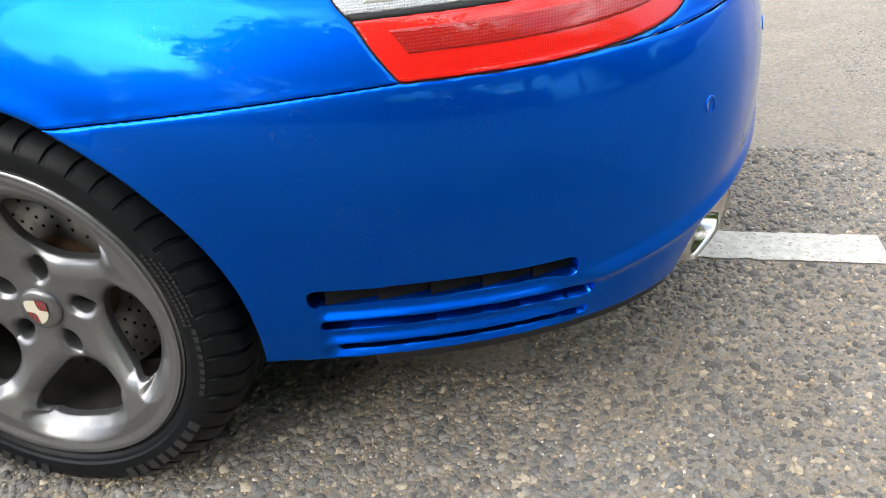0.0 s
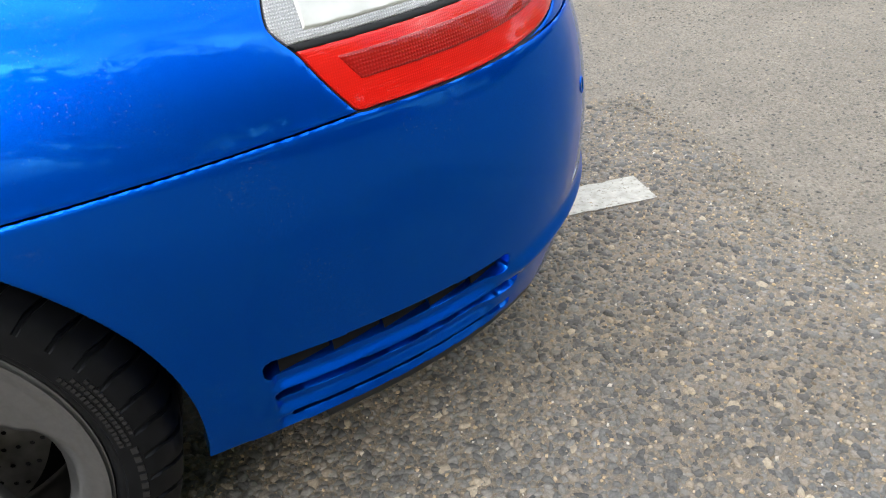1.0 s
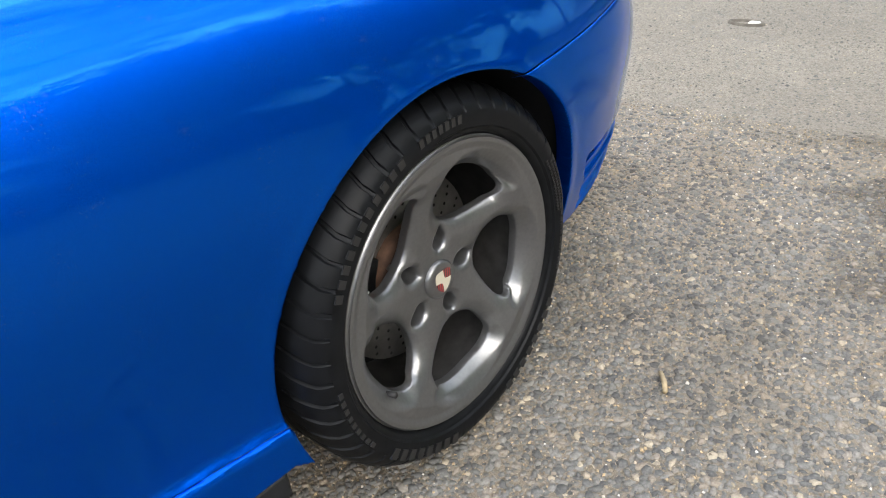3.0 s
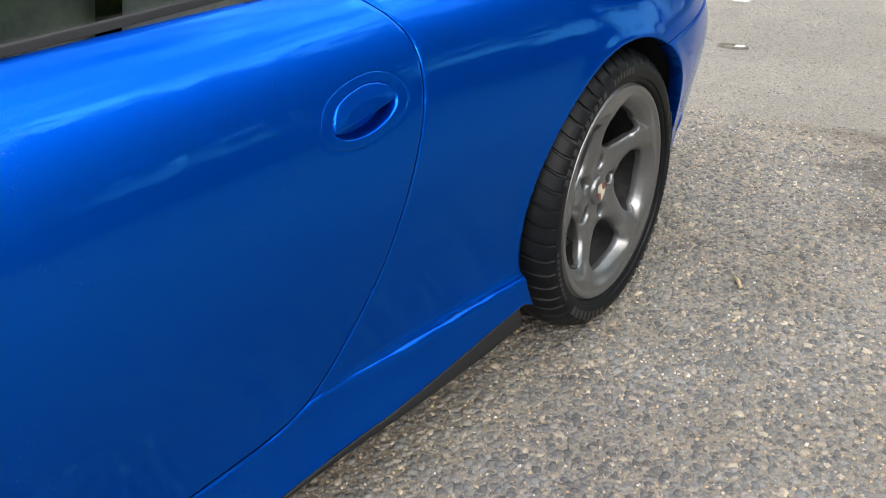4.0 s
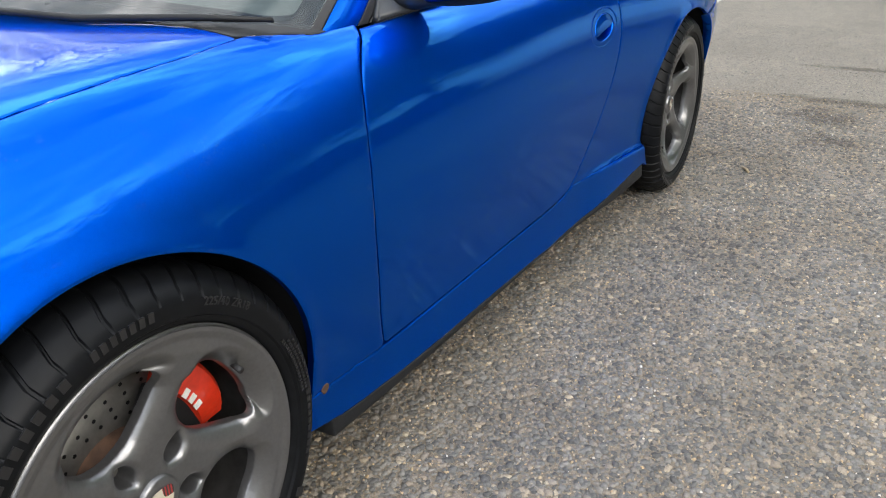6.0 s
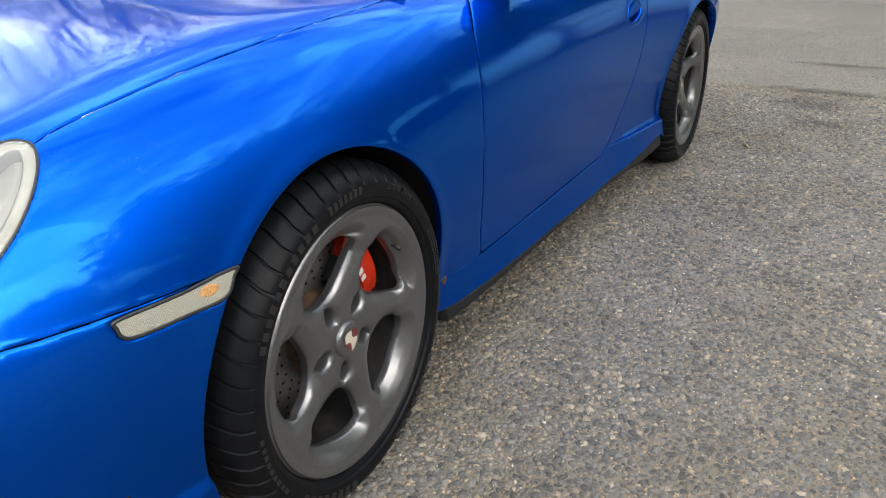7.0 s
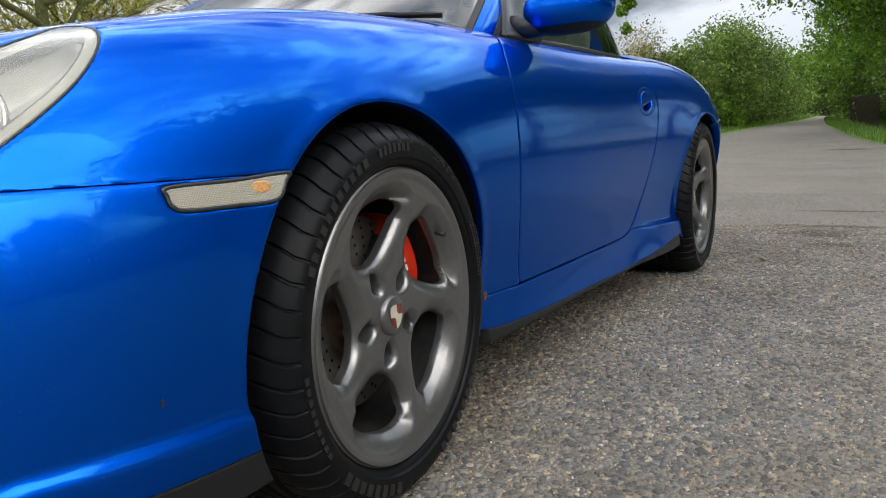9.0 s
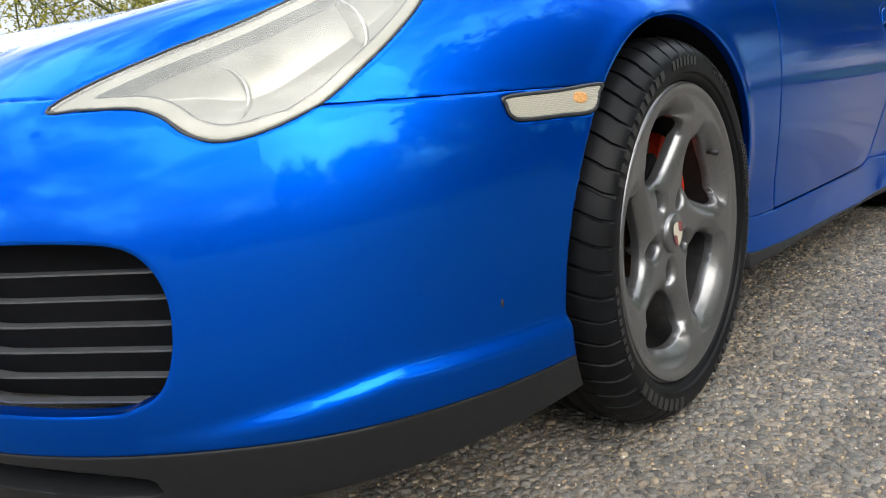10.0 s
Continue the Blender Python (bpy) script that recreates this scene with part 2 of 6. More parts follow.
GRIT = make_island("pale_grit", [(0, (0.17, 0.14, 0.105)), (0.5, (0.32, 0.27, 0.2)), (0.9, (0.5, 0.37, 0.22)), (1, (0.62, 0.6, 0.56))], 0.9, spec=0.25, wide=True)
LINE = make_plain("worn_white_road_paint", (0.56, 0.54, 0.48), 0.7, scale=35, vary=0.22, bump=0.4)


def make_worn_line():
    """Road paint that has flaked off the chips here and there."""
    p = Mat("flaking_white_road_paint").set(Roughness=0.75)
    v = p.coord()
    tone = p.ramp(p.noise(v, 45, 6), [(0.3, (0.33, 0.315, 0.275)), (0.7, (0.50, 0.485, 0.43))])
    gone = p.ramp(p.noise(v, 95, 4, 0.6), [(0.60, (0, 0, 0)), (0.66, (1, 1, 1))])
    p.into(p.mix(gone, tone, (0.22, 0.2, 0.165)), "Base Color")
    p.bump(p.noise(v, 130, 4), 0.6, 0.004)
    return p.m


WORNLINE = make_worn_line()
GRASS = make_island("grass_blades", [(0, (0.09, 0.17, 0.02)), (0.6, (0.16, 0.28, 0.045)), (1, (0.26, 0.37, 0.09))], 0.7, 8, 0.2, 0.3)
TURF = make_plain("turf", (0.13, 0.21, 0.04), 0.95, scale=9, vary=0.4, bump=0.5)
LEAF_A = make_island("fresh_leaves", [(0, (0.075, 0.16, 0.012)), (0.5, (0.13, 0.25, 0.02)), (1, (0.20, 0.33, 0.035))], 0.5, 30, 0.3, 0.4, clump=0.9)
LEAF_B = make_island("hedge_leaves", [(0, (0.085, 0.145, 0.025)), (0.5, (0.125, 0.20, 0.036)), (0.95, (0.17, 0.25, 0.05)), (1, (0.28, 0.32, 0.14))], 0.6, 30, 0.3, 0.3, clump=0.8)
LEAF_C = make_island("yellow_spring_leaves", [(0, (0.16, 0.17, 0.02)), (0.6, (0.32, 0.31, 0.05)), (1, (0.45, 0.40, 0.09))], 0.6, 30, 0.3, 0.35)
BARK = make_plain("bark", (0.10, 0.085, 0.06), 0.95, scale=14, vary=0.4, bump=0.6)
BARKPALE = make_plain("dry_twig", (0.36, 0.28, 0.17), 0.9, scale=60, vary=0.3)
IVYBARK = make_plain("mossy_ivy_bark", (0.09, 0.10, 0.03), 0.95, scale=18, vary=0.5, bump=0.6)
STAIN = Mat("damp_soil_film")


def make_stain():
    """Dirt that thins out towards its edge and lets the road through."""
    p = STAIN.set(Base_Color=(0.10, 0.082, 0.062), Roughness=0.9)
    tc, ln = p.node("ShaderNodeTexCoord"), p.node("ShaderNodeVectorMath")
    sh = p.node("ShaderNodeVectorMath")
    sh.operation, ln.operation = "SUBTRACT", "LENGTH"
    sh.inputs[1].default_value = (0.5, 0.5, 0.5)
    p.link(tc.outputs["Generated"], sh.inputs[0])
    p.link(sh.outputs[0], ln.inputs[0])
    v = p.coord()
    n = p.math("ADD", p.math("MULTIPLY", p.noise(v, 7, 8, 0.72), 1.5), p.math("MULTIPLY", ln.outputs["Value"], -1.75))
    p.into(p.ramp(n, [(0.22, (0, 0, 0)), (0.62, (0.45, 0.45, 0.45))]), "Alpha")
    return p.m


STAIN = make_stain()
LEAF_D = make_island("dry_pale_twigs_and_buds", [(0, (0.18, 0.16, 0.06)), (0.5, (0.26, 0.235, 0.11)), (1, (0.34, 0.31, 0.17))], 0.7, 30, 0.3, 0.3, clump=0.8)
HAZE = make_ribbed("hazed_ribbed_lamp_border", (0.50, 0.49, 0.43), 140, 0.9, 0.12)
FRIT = make_plain("black_screen_border", (0.02, 0.022, 0.024), 0.25, scale=40)
CRACK = make_plain("crack_dirt", (0.12, 0.105, 0.085), 0.95, scale=30, vary=0.35)
FENCE = make_plain("dark_brown_fence_board", (0.045, 0.028, 0.02), 0.85, scale=25, vary=0.35, bump=0.3)


# ---------------------------------------------------------------- mesh tools
def mesh_of(name, verts, faces, mat, smooth=True):
    me = bpy.data.meshes.new(name)
    me.from_pydata([tuple(float(c) for c in p[:3]) for p in verts], [], [tuple(f) for f in faces])
    if smooth:
        me.polygons.foreach_set("use_smooth", [True] * len(me.polygons))
    for m in mat if isinstance(mat, (list, tuple)) else [mat]:
        me.materials.append(m)
    me.update()
    return me


def piece(name, me, parent=None, label=""):
    ob = new(name, me)
    if parent is not None:
        ob.parent = parent
    return tagged(ob, label)


def part(name, bm, mat, parent=None, label="", smooth=False):
    me = bpy.data.meshes.new(name)
    bm.normal_update()
    bm.to_mesh(me)
    bm.free()
    me.materials.append(mat)
    if smooth:
        me.polygons.foreach_set("use_smooth", [True] * len(me.polygons))
    return piece(name, me, parent, label)


def box(bm, x0, x1, y0, y1, z0, z1, bevel=0.0, turn=None):
    r = bmesh.ops.create_cube(bm, size=1.0)
    vs = r["verts"]
    m = Matrix.Translation(((x0 + x1) / 2, (y0 + y1) / 2, (z0 + z1) / 2)) @ (turn or Matrix()) @ Matrix.Diagonal((x1 - x0, y1 - y0, z1 - z0, 1))
    bmesh.ops.transform(bm, matrix=m, verts=vs)
    if bevel:
        es = list({e for v in vs for e in v.link_edges})
        bmesh.ops.bevel(bm, geom=es, offset=bevel, segments=2, affect="EDGES", profile=0.5)
    return bm


def tube(points, radii, sides=8, caps=True):
    """Vertices and faces of a tube through points with a radius at each."""
    pts = [Vector(p) for p in points]
    V, F = [], []
    up = Vector((0.31, 0.17, 0.93))
    for i, p in enumerate(pts):
        d = (pts[min(i + 1, len(pts) - 1)] - pts[max(i - 1, 0)]).normalized()
        a = d.cross(up).normalized()
        b = d.cross(a)
        r = radii[i] if isinstance(radii, (list, tuple)) else radii
        for k in range(sides):
            t = 2 * math.pi * k / sides
            V.append(p + (a * math.cos(t) + b * math.sin(t)) * r)
    for i in range(len(pts) - 1):
        for k in range(sides):
            k2 = (k + 1) % sides
            F.append((i * sides + k, i * sides + k2, (i + 1) * sides + k2, (i + 1) * sides + k))
    if caps:
        F.append(tuple(range(sides))[::-1])
        F.append(tuple(range((len(pts) - 1) * sides, len(pts) * sides)))
    return V, F


def joined(*chunks):
    V, F = [], []
    for v, f in chunks:
        o = len(V)
        V += list(v)
        F += [tuple(i + o for i in q) for q in f]
    return V, F


def bspline(ctrl, ts):
    """A uniform cubic B-spline that starts and ends on its first and last control points. ts run from 0 to len(ctrl) - 1."""
    c = np.asarray(ctrl, float)
    c = np.concatenate([[2 * c[0] - c[1]], c, [2 * c[-1] - c[-2]]])
    n = len(c) - 3
    i = np.clip(np.floor(ts).astype(int), 0, n - 1)
    t = (np.asarray(ts) - i).reshape(-1, *([1] * (c.ndim - 1)))
    return ((1 - t) ** 3 * c[i] + (3 * t ** 3 - 6 * t ** 2 + 4) * c[i + 1] + (-3 * t ** 3 + 3 * t ** 2 + 3 * t + 1) * c[i + 2] + t ** 3 * c[i + 3]) / 6


def soft_loop(points, n=120):
    """A dense closed outline through a few corner points, rounded by a spline."""
    p = np.asarray(points, float)
    k = len(p)
    ts = np.linspace(0, k, n, endpoint=False)
    i = np.floor(ts).astype(int)
    t = (ts - i)[:, None]
    a, b, c, d = p[(i - 1) % k], p[i % k], p[(i + 1) % k], p[(i + 2) % k]
    return 0.5 * (2 * b + (c - a) * t + (2 * a - 5 * b + 4 * c - d) * t ** 2 + (3 * b - a - 3 * c + d) * t ** 3)


def inside(P, loop):
    """Signed distance of 2D points to a closed outline, positive inside."""
    P, A = np.asarray(P, float), np.asarray(loop, float)
    B = np.roll(A, -1, 0)
    best = np.full(len(P), 1e9)
    odd = np.zeros(len(P), bool)
    for a, b in zip(A, B):
        ab = b - a
        L = max(ab @ ab, 1e-12)
        t = np.clip(((P - a) @ ab) / L, 0, 1)
        d = P - a - t[:, None] * ab
        best = np.minimum(best, (d * d).sum(1))
        if a[1] != b[1]:
            cross = ((a[1] > P[:, 1]) != (b[1] > P[:, 1])) & (P[:, 0] < ab[0] * (P[:, 1] - a[1]) / (b[1] - a[1]) + a[0])
            odd ^= cross
    return np.where(odd, 1, -1) * np.sqrt(best)


class Skin:
    """A surface that can be cut along the zero line of a field. Columns: x y z, normal, u v, a (length along the plan)."""

    def __init__(self, V, F):
        self.V, self.F = V, F

    def cut(self, field, both=False):
        f = np.asarray(field(self.V), float)
        f = np.where(np.abs(f) < 1e-6, 1e-6, f)
        F, kept, extra, made = self.F, [], [], {}
        n = len(self.V)
        pos = f > 0
        for q in F:
            s = sum(pos[i] for i in q)
            if s == len(q):
                kept.append(q)
            elif s == 0:
                if both:
                    kept.append(q)
            else:
                hi, lo = [], []
                for a, b in zip(q, q[1:] + q[:1]):
                    (hi if pos[a] else lo).append(a)
                    if pos[a] != pos[b]:
                        key = (a, b) if a < b else (b, a)
                        if key not in made:
                            t = f[a] / (f[a] - f[b])
                            made[key] = n + len(extra)
                            extra.append(self.V[a] * (1 - t) + self.V[b] * t)
                        hi.append(made[key])
                        lo.append(made[key])
                if len(hi) > 2:
                    kept.append(hi)
                if both and len(lo) > 2:
                    kept.append(lo)
        V = np.concatenate([self.V, np.array(extra)]) if extra else self.V
        return Skin(V, kept)

    def where(self, field, margin=0.05):
        """Faces with a corner near the kept side: a quick first choice."""
        ok = np.asarray(field(self.V)) > -margin
        return Skin(self.V, [q for q in self.F if any(ok[i] for i in q)])

    def compact(self):
        used = sorted({i for q in self.F for i in q})
        m = {o: i for i, o in enumerate(used)}
        return Skin(self.V[used], [[m[i] for i in q] for q in self.F])

    def rim(self):
        seen = {}
        for q in self.F:
            for a, b in zip(q, q[1:] + q[:1]):
                seen[(a, b)] = 1
        mid = np.abs(self.V[:, 1]) < 1e-4
        return [e for e in seen if (e[1], e[0]) not in seen and not (mid[e[0]] and mid[e[1]])]


def panel(skin, fields, depth=0.012, roll=0.0012, strip=0.004, weld=False, tidy=False):
    """Cut a panel out of a skin, round its edges and fold them inwards."""
    s = skin
    for f in fields:
        s = s.where(f, 0.03)
    s = s.compact()
    for f in fields:
        s = s.cut(f)
    s = s.compact()
    if strip:
        for f in fields:
            s = s.cut(lambda V, f=f: f(V) - strip, both=True)
        s = s.compact()
    if tidy:
        s.F = without_slivers(s.V, s.F)[1]
    edges = s.rim()
    V = s.V.copy()
    ids = sorted({i for e in edges for i in e})
    V[ids, :3] -= V[ids, 3:6] * roll
    m = {o: len(V) + i for i, o in enumerate(ids)}
    m2 = {o: len(V) + len(ids) + i for i, o in enumerate(ids)}
    if weld:
        m = {o: o for o in ids}
    ring = V[ids].copy()
    deep = V[ids].copy()
    deep[:, :3] -= deep[:, 3:6] * depth
    F = [list(q) for q in s.F] + [[m[b], m[a], m2[a], m2[b]] for a, b in edges]
    return np.concatenate([V, ring, deep]), F


def without_slivers(V, F, share=0.03):
    """The same points with the faces of the large islands only."""
    root = list(range(len(V)))

    def find(i):
        while root[i] != i:
            root[i] = root[root[i]]
            i = root[i]
        return i

    for q in F:
        a = find(q[0])
        for i in q[1:]:
            root[find(i)] = a
    size = {}
    for q in F:
        r = find(q[0])
        size[r] = size.get(r, 0) + 1
    return V, [q for q in F if size[find(q[0])] > share * len(F)]


def grid(P, closed=False):
    """A skin from an array of points [u, v, 3], with normals."""
    nu, nv = P.shape[:2]
    du, dv = np.gradient(P, axis=0), np.gradient(P, axis=1)
    n = np.cross(du, dv)
    ln = np.linalg.norm(n, axis=2, keepdims=True)
    n = n / np.maximum(ln, 1e-9)
    U, W = np.meshgrid(np.linspace(0, 1, nu), np.linspace(0, 1, nv), indexing="ij")
    V = np.concatenate([P, n, U[..., None], W[..., None], np.zeros((nu, nv, 1))], 2).reshape(-1, 9)
    i, j = np.meshgrid(np.arange(nu - 1), np.arange(nv - 1), indexing="ij")
    a = (i * nv + j).ravel()
    j2 = np.where(closed & (j + 1 == nv - 1), 0, j + 1)
    b = (i * nv + j2).ravel()
    F = [list(map(int, q)) for q in np.stack([a, a + nv, b + nv, b], 1)]
    return Skin(V, F)


def mirrored(V, F):
    V = np.array([tuple(p[:3]) for p in V])
    n = len(V)
    own = np.abs(V[:, 1]) > 1e-4
    new_id = np.where(own, n + np.cumsum(own) - 1, np.arange(n))
    W = V[own] * np.array([1, -1, 1])
    return np.concatenate([V, W]), [list(q) for q in F] + [[int(new_id[i]) for i in q[::-1]] for q in F]


def bump_at(t, w):
    return np.exp(-(t / w) ** 2)


def step(t, w):
    return 0.5 + 0.5 * np.tanh(t / w)


# ---------------------------------------------------------------- the car: its form
# Plan of the body at its widest, from the middle of the nose round the left side to the middle of the tail: (x, half width).
PLAN = np.array([(-0.985, 0), (-0.975, 0.22), (-0.93, 0.44), (-0.83, 0.62), (-0.66, 0.755), (-0.45, 0.828), (-0.22, 0.864), (0, 0.876), (0.25, 0.870), (0.55, 0.868), (1.0, 0.864),
                 (1.5, 0.864), (1.85, 0.884), (2.1, 0.914), (2.38, 0.940), (2.65, 0.925), (2.92, 0.862), (3.13, 0.772), (3.29, 0.635), (3.385, 0.38), (3.42, 0)])
KNOTS = [0, 3, 5, 7, 9, 10.5, 12, 14, 16, 18, 20]
# Nine lines from the lower edge over the shoulder to the middle: how far each lies in from the plan, and how high, at the knots.
INSET = [
    [0.04, 0.035, 0.02, 0.05, 0.012, 0.006, 0.004, 0.06, 0.055, 0.06, 0.06],
    [0.0, 0.0, 0.01, 0.045, 0.033, 0.032, 0.032, 0.04, 0.02, 0.02, 0.02],
    [0.0, 0.0, 0.003, 0.012, 0.009, 0.012, 0.022, 0.015, 0.003, 0.0, 0.0],
    [0.01, 0.005, 0.0, 0.0, 0.0, 0.0, 0.0, 0.0, -0.026, 0.0, 0.0],
    [0.045, 0.04, 0.02, 0.02, 0.012, 0.012, 0.012, 0.012, -0.014, 0.024, 0.03],
    [0.12, 0.11, 0.075, 0.085, 0.05, 0.045, 0.04, 0.06, 0.048, 0.08, 0.10],
    [0.22, 0.20, 0.17, 0.20, 0.118, 0.112, 0.11, 0.16, 0.18, 0.18, 0.18],
    [0.40, 0.38, 0.36, 0.42, 0.35, 0.35, 0.35, 0.40, 0.40, 0.36, 0.36],
]
HEIGHT = [
    [0.125, 0.128, 0.148, 0.17, 0.173, 0.165, 0.150, 0.18, 0.205, 0.215, 0.22],
    [0.22, 0.22, 0.22, 0.27, 0.275, 0.268, 0.262, 0.30, 0.30, 0.32, 0.32],
    [0.34, 0.35, 0.36, 0.40, 0.42, 0.42, 0.42, 0.44, 0.42, 0.42, 0.42],
    [0.44, 0.46, 0.48, 0.53, 0.56, 0.56, 0.56, 0.57, 0.54, 0.53, 0.53],
    [0.53, 0.56, 0.60, 0.66, 0.68, 0.68, 0.68, 0.68, 0.65, 0.64, 0.63],
    [0.595, 0.645, 0.70, 0.755, 0.765, 0.77, 0.775, 0.79, 0.76, 0.73, 0.70],
    [0.635, 0.692, 0.762, 0.834, 0.848, 0.845, 0.85, 0.87, 0.86, 0.80, 0.76],
    [0.665, 0.700, 0.752, 0.832, 0.858, 0.90, 0.90, 0.93, 0.92, 0.86, 0.80],
    [0.68, 0.698, 0.748, 0.832, 0.865, 0.905, 0.905, 0.97, 0.93, 0.88, 0.83],
]
SPINE = (-0.35, 2.75)
ARCH_F = (-0.019, 0.322, 0.337)
ARCH_R = (2.352, 0.308, 0.344)


def spread(row):
    """A row of values at the knots, spread over the 21 stations."""
    x = np.arange(21)
    k = np.array(KNOTS, float)
    y = np.array(row, float)
    m = np.gradient(y, k)
    i = np.clip(np.searchsorted(k, x, side="right") - 1, 0, len(k) - 2)
    h = k[i + 1] - k[i]
    t = (x - k[i]) / h
    return (2 * t ** 3 - 3 * t ** 2 + 1) * y[i] + (t ** 3 - 2 * t ** 2 + t) * h * m[i] + (3 * t ** 2 - 2 * t ** 3) * y[i + 1] + (t ** 3 - t ** 2) * h * m[i + 1]


def body_net():
    C = np.stack([np.clip(PLAN[:, 0], *SPINE), np.zeros(21)], 1)
    d = C - PLAN
    full = np.linalg.norm(d, axis=1)
    d = d / full[:, None]
    lines = []
    for k in range(9):
        ins = spread(INSET[k]) if k < 8 else full
        xy = PLAN + d * np.minimum(ins, full)[:, None]
        lines.append(np.stack([xy[:, 0], -xy[:, 1], spread(HEIGHT[k])], 1))
    return np.stack(lines, 1)


def relief(P):
    """Creases and flares: how far the skin stands proud."""
    x, y, z = P[:, 0], -P[:, 1], P[:, 2]
    d = np.zeros(len(P))
    for cx, cz, r in (ARCH_F, ARCH_R):
        rr = np.hypot(x - cx, z - cz) - r
        d += 0.003 * bump_at(rr - 0.002, 0.02) * step(z - 0.27, 0.03)
    # rear end of the sill kicks out under a crease
    zc = 0.281 - 0.045 * (x - 1.44)
    d += 0.016 * step(zc - z, 0.006) * step(x - 1.60, 0.12)
    # front bumper crease
    zf = 0.260 - 0.2 * np.maximum(-0.62 - x, 0)
    d += 0.010 * step(zf - z, 0.007) * step(-0.22 - x, 0.02) * step(x + 0.77, 0.06)
    # rear bumper: lower edge below the vents' line
    zr = 0.345 + 0.18 * np.maximum(x - 3.14, 0)
    d += 0.010 * bump_at(z - zr + 0.012, 0.014) * step(x - 3.12, 0.02)
    # each louvre between the tail vents is sunk, with a lip along its lower edge
    along = step(x - 2.782, 0.004) * step(3.085 - x, 0.012)
    for z0, z1, z2 in ((0.318, 0.340, 0.371), (0.272, 0.294, 0.316), (0.243, 0.254, 0.270)):
        sunk = np.clip((z - z0 - 0.001) / 0.0105, 0, 1) * np.clip((z2 - z) / 0.009, 0, 1)
        d -= 0.0092 * along * sunk * sunk * (3 - 2 * sunk)
    # rear bumper stands proud of the wing along its upper seam
    d += 0.004 * step(seam_rear(x, y) - z, 0.004) * step(x - 2.5, 0.03)
    # front bumper upper seam
    d += 0.004 * step(0.562 - z, 0.004) * step(-0.3 - x, 0.03) * step(x + 0.72, 0.03)
    return d


def seam_rear(x, y):
    """Height of the seam between rear wing and bumper."""
    return np.interp(x, [2.516, 2.69, 2.82, 2.92, 3.1], [0.614, 0.627, 0.636, 0.641, 0.641])


def body_skin(nu=520, nv=170, u0=0.0, u1=20.0, v0=0.0, v1=8.0):
    """The body's skin, or a finer stretch of it."""
    net = body_net()
    ts, vs = np.linspace(u0, u1, nu), np.linspace(v0, v1, nv)
    A = bspline(net, ts)
    B = np.stack([bspline(A[i], vs) for i in range(nu)])
    s = grid(B)
    s.V[:, :3] += s.V[:, 3:6] * relief(s.V)[:, None]
    s = grid(s.V[:, :3].reshape(nu, nv, 3))
    p = bspline(PLAN, np.linspace(0, 20, 520))
    a = np.concatenate([[0], np.cumsum(np.linalg.norm(np.diff(p, axis=0), axis=1))])
    s.V[:, 8] = np.repeat(np.interp(ts, np.linspace(0, 20, 520), a), nv)
    s.V[:, 6] = np.repeat(ts, nv)
    s.V[:, 7] = np.tile(vs, nu)
    return s


SKIN = body_skin()
HEAD_SKIN = body_skin(330, 260, 2.0, 6.9, 2.6, 6.6)
TAIL_SKIN = body_skin(300, 220, 15.3, 19.3, 3.0, 7.2)
REAR_SKIN = body_skin(400, 290, 13.9, 20.0, 0.0, 4.8)
STATION_A = (lambda p: np.concatenate([[0], np.cumsum(np.linalg.norm(np.diff(p, axis=0), axis=1))]))(bspline(PLAN, np.linspace(0, 20, 520)))


def arc_at_x(x):
    """Length along the plan at which the rear half reaches x."""
    p = bspline(PLAN, np.linspace(0, 20, 520))
    return float(np.interp(x, p[100:, 0], STATION_A[100:]))


def XZ(V):
    return V[:, [0, 2]]


def ring_field(c):
    return lambda V: np.hypot(V[:, 0] - c[0], V[:, 2] - c[1]) - c[2]


def both(*fs):
    return lambda V: np.minimum.reduce([f(V) for f in fs])


def no(f, gap=0.0):
    return lambda V: -f(V) - gap


GAP = 0.0017
DOOR = soft_loop([(0.531, 0.2700), (0.56, 0.2695), (0.95, 0.2655), (1.30, 0.2632), (1.40, 0.267), (1.465, 0.283), (1.53, 0.326), (1.605, 0.402), (1.655, 0.48), (1.705, 0.585), (1.737, 0.66), (1.751, 0.72), (1.750, 0.76), (1.732, 0.795), (1.70, 0.83),
                  (1.64, 0.90), (1.50, 0.92), (0.85, 0.92), (0.76, 0.905), (0.69, 0.866), (0.627, 0.822), (0.582, 0.795), (0.547, 0.763), (0.519, 0.721), (0.501, 0.675), (0.491, 0.62), (0.487, 0.555), (0.491, 0.49), (0.501, 0.425), (0.512, 0.365), (0.526, 0.295)], 210)
HEAD = soft_loop([(-0.826, -0.062), (-0.808, -0.030), (-0.782, 0.002), (-0.768, 0.028), (-0.757, 0.062), (-0.736, 0.088), (-0.70, 0.104), (-0.65, 0.107), (-0.593, 0.091), (-0.54, 0.070), (-0.49, 0.043), (-0.445, 0.006), (-0.410, -0.036), (-0.400, -0.066), (-0.424, -0.081), (-0.48, -0.058), (-0.56, -0.034), (-0.66, -0.026), (-0.74, -0.041)])
TAILLAMP = [(-0.006, 0.735), (0.002, 0.721), (0.017, 0.706), (0.036, 0.678), (0.058, 0.650), (0.068, 0.6425), (0.10, 0.642), (0.206, 0.641), (0.29, 0.642), (0.353, 0.645), (0.41, 0.650), (0.46, 0.660), (0.50, 0.680), (0.525, 0.72), (0.53, 0.77), (0.50, 0.81), (0.30, 0.81), (0.10, 0.81), (0.03, 0.80), (0.002, 0.765)]
LAMP_A = arc_at_x(2.86)
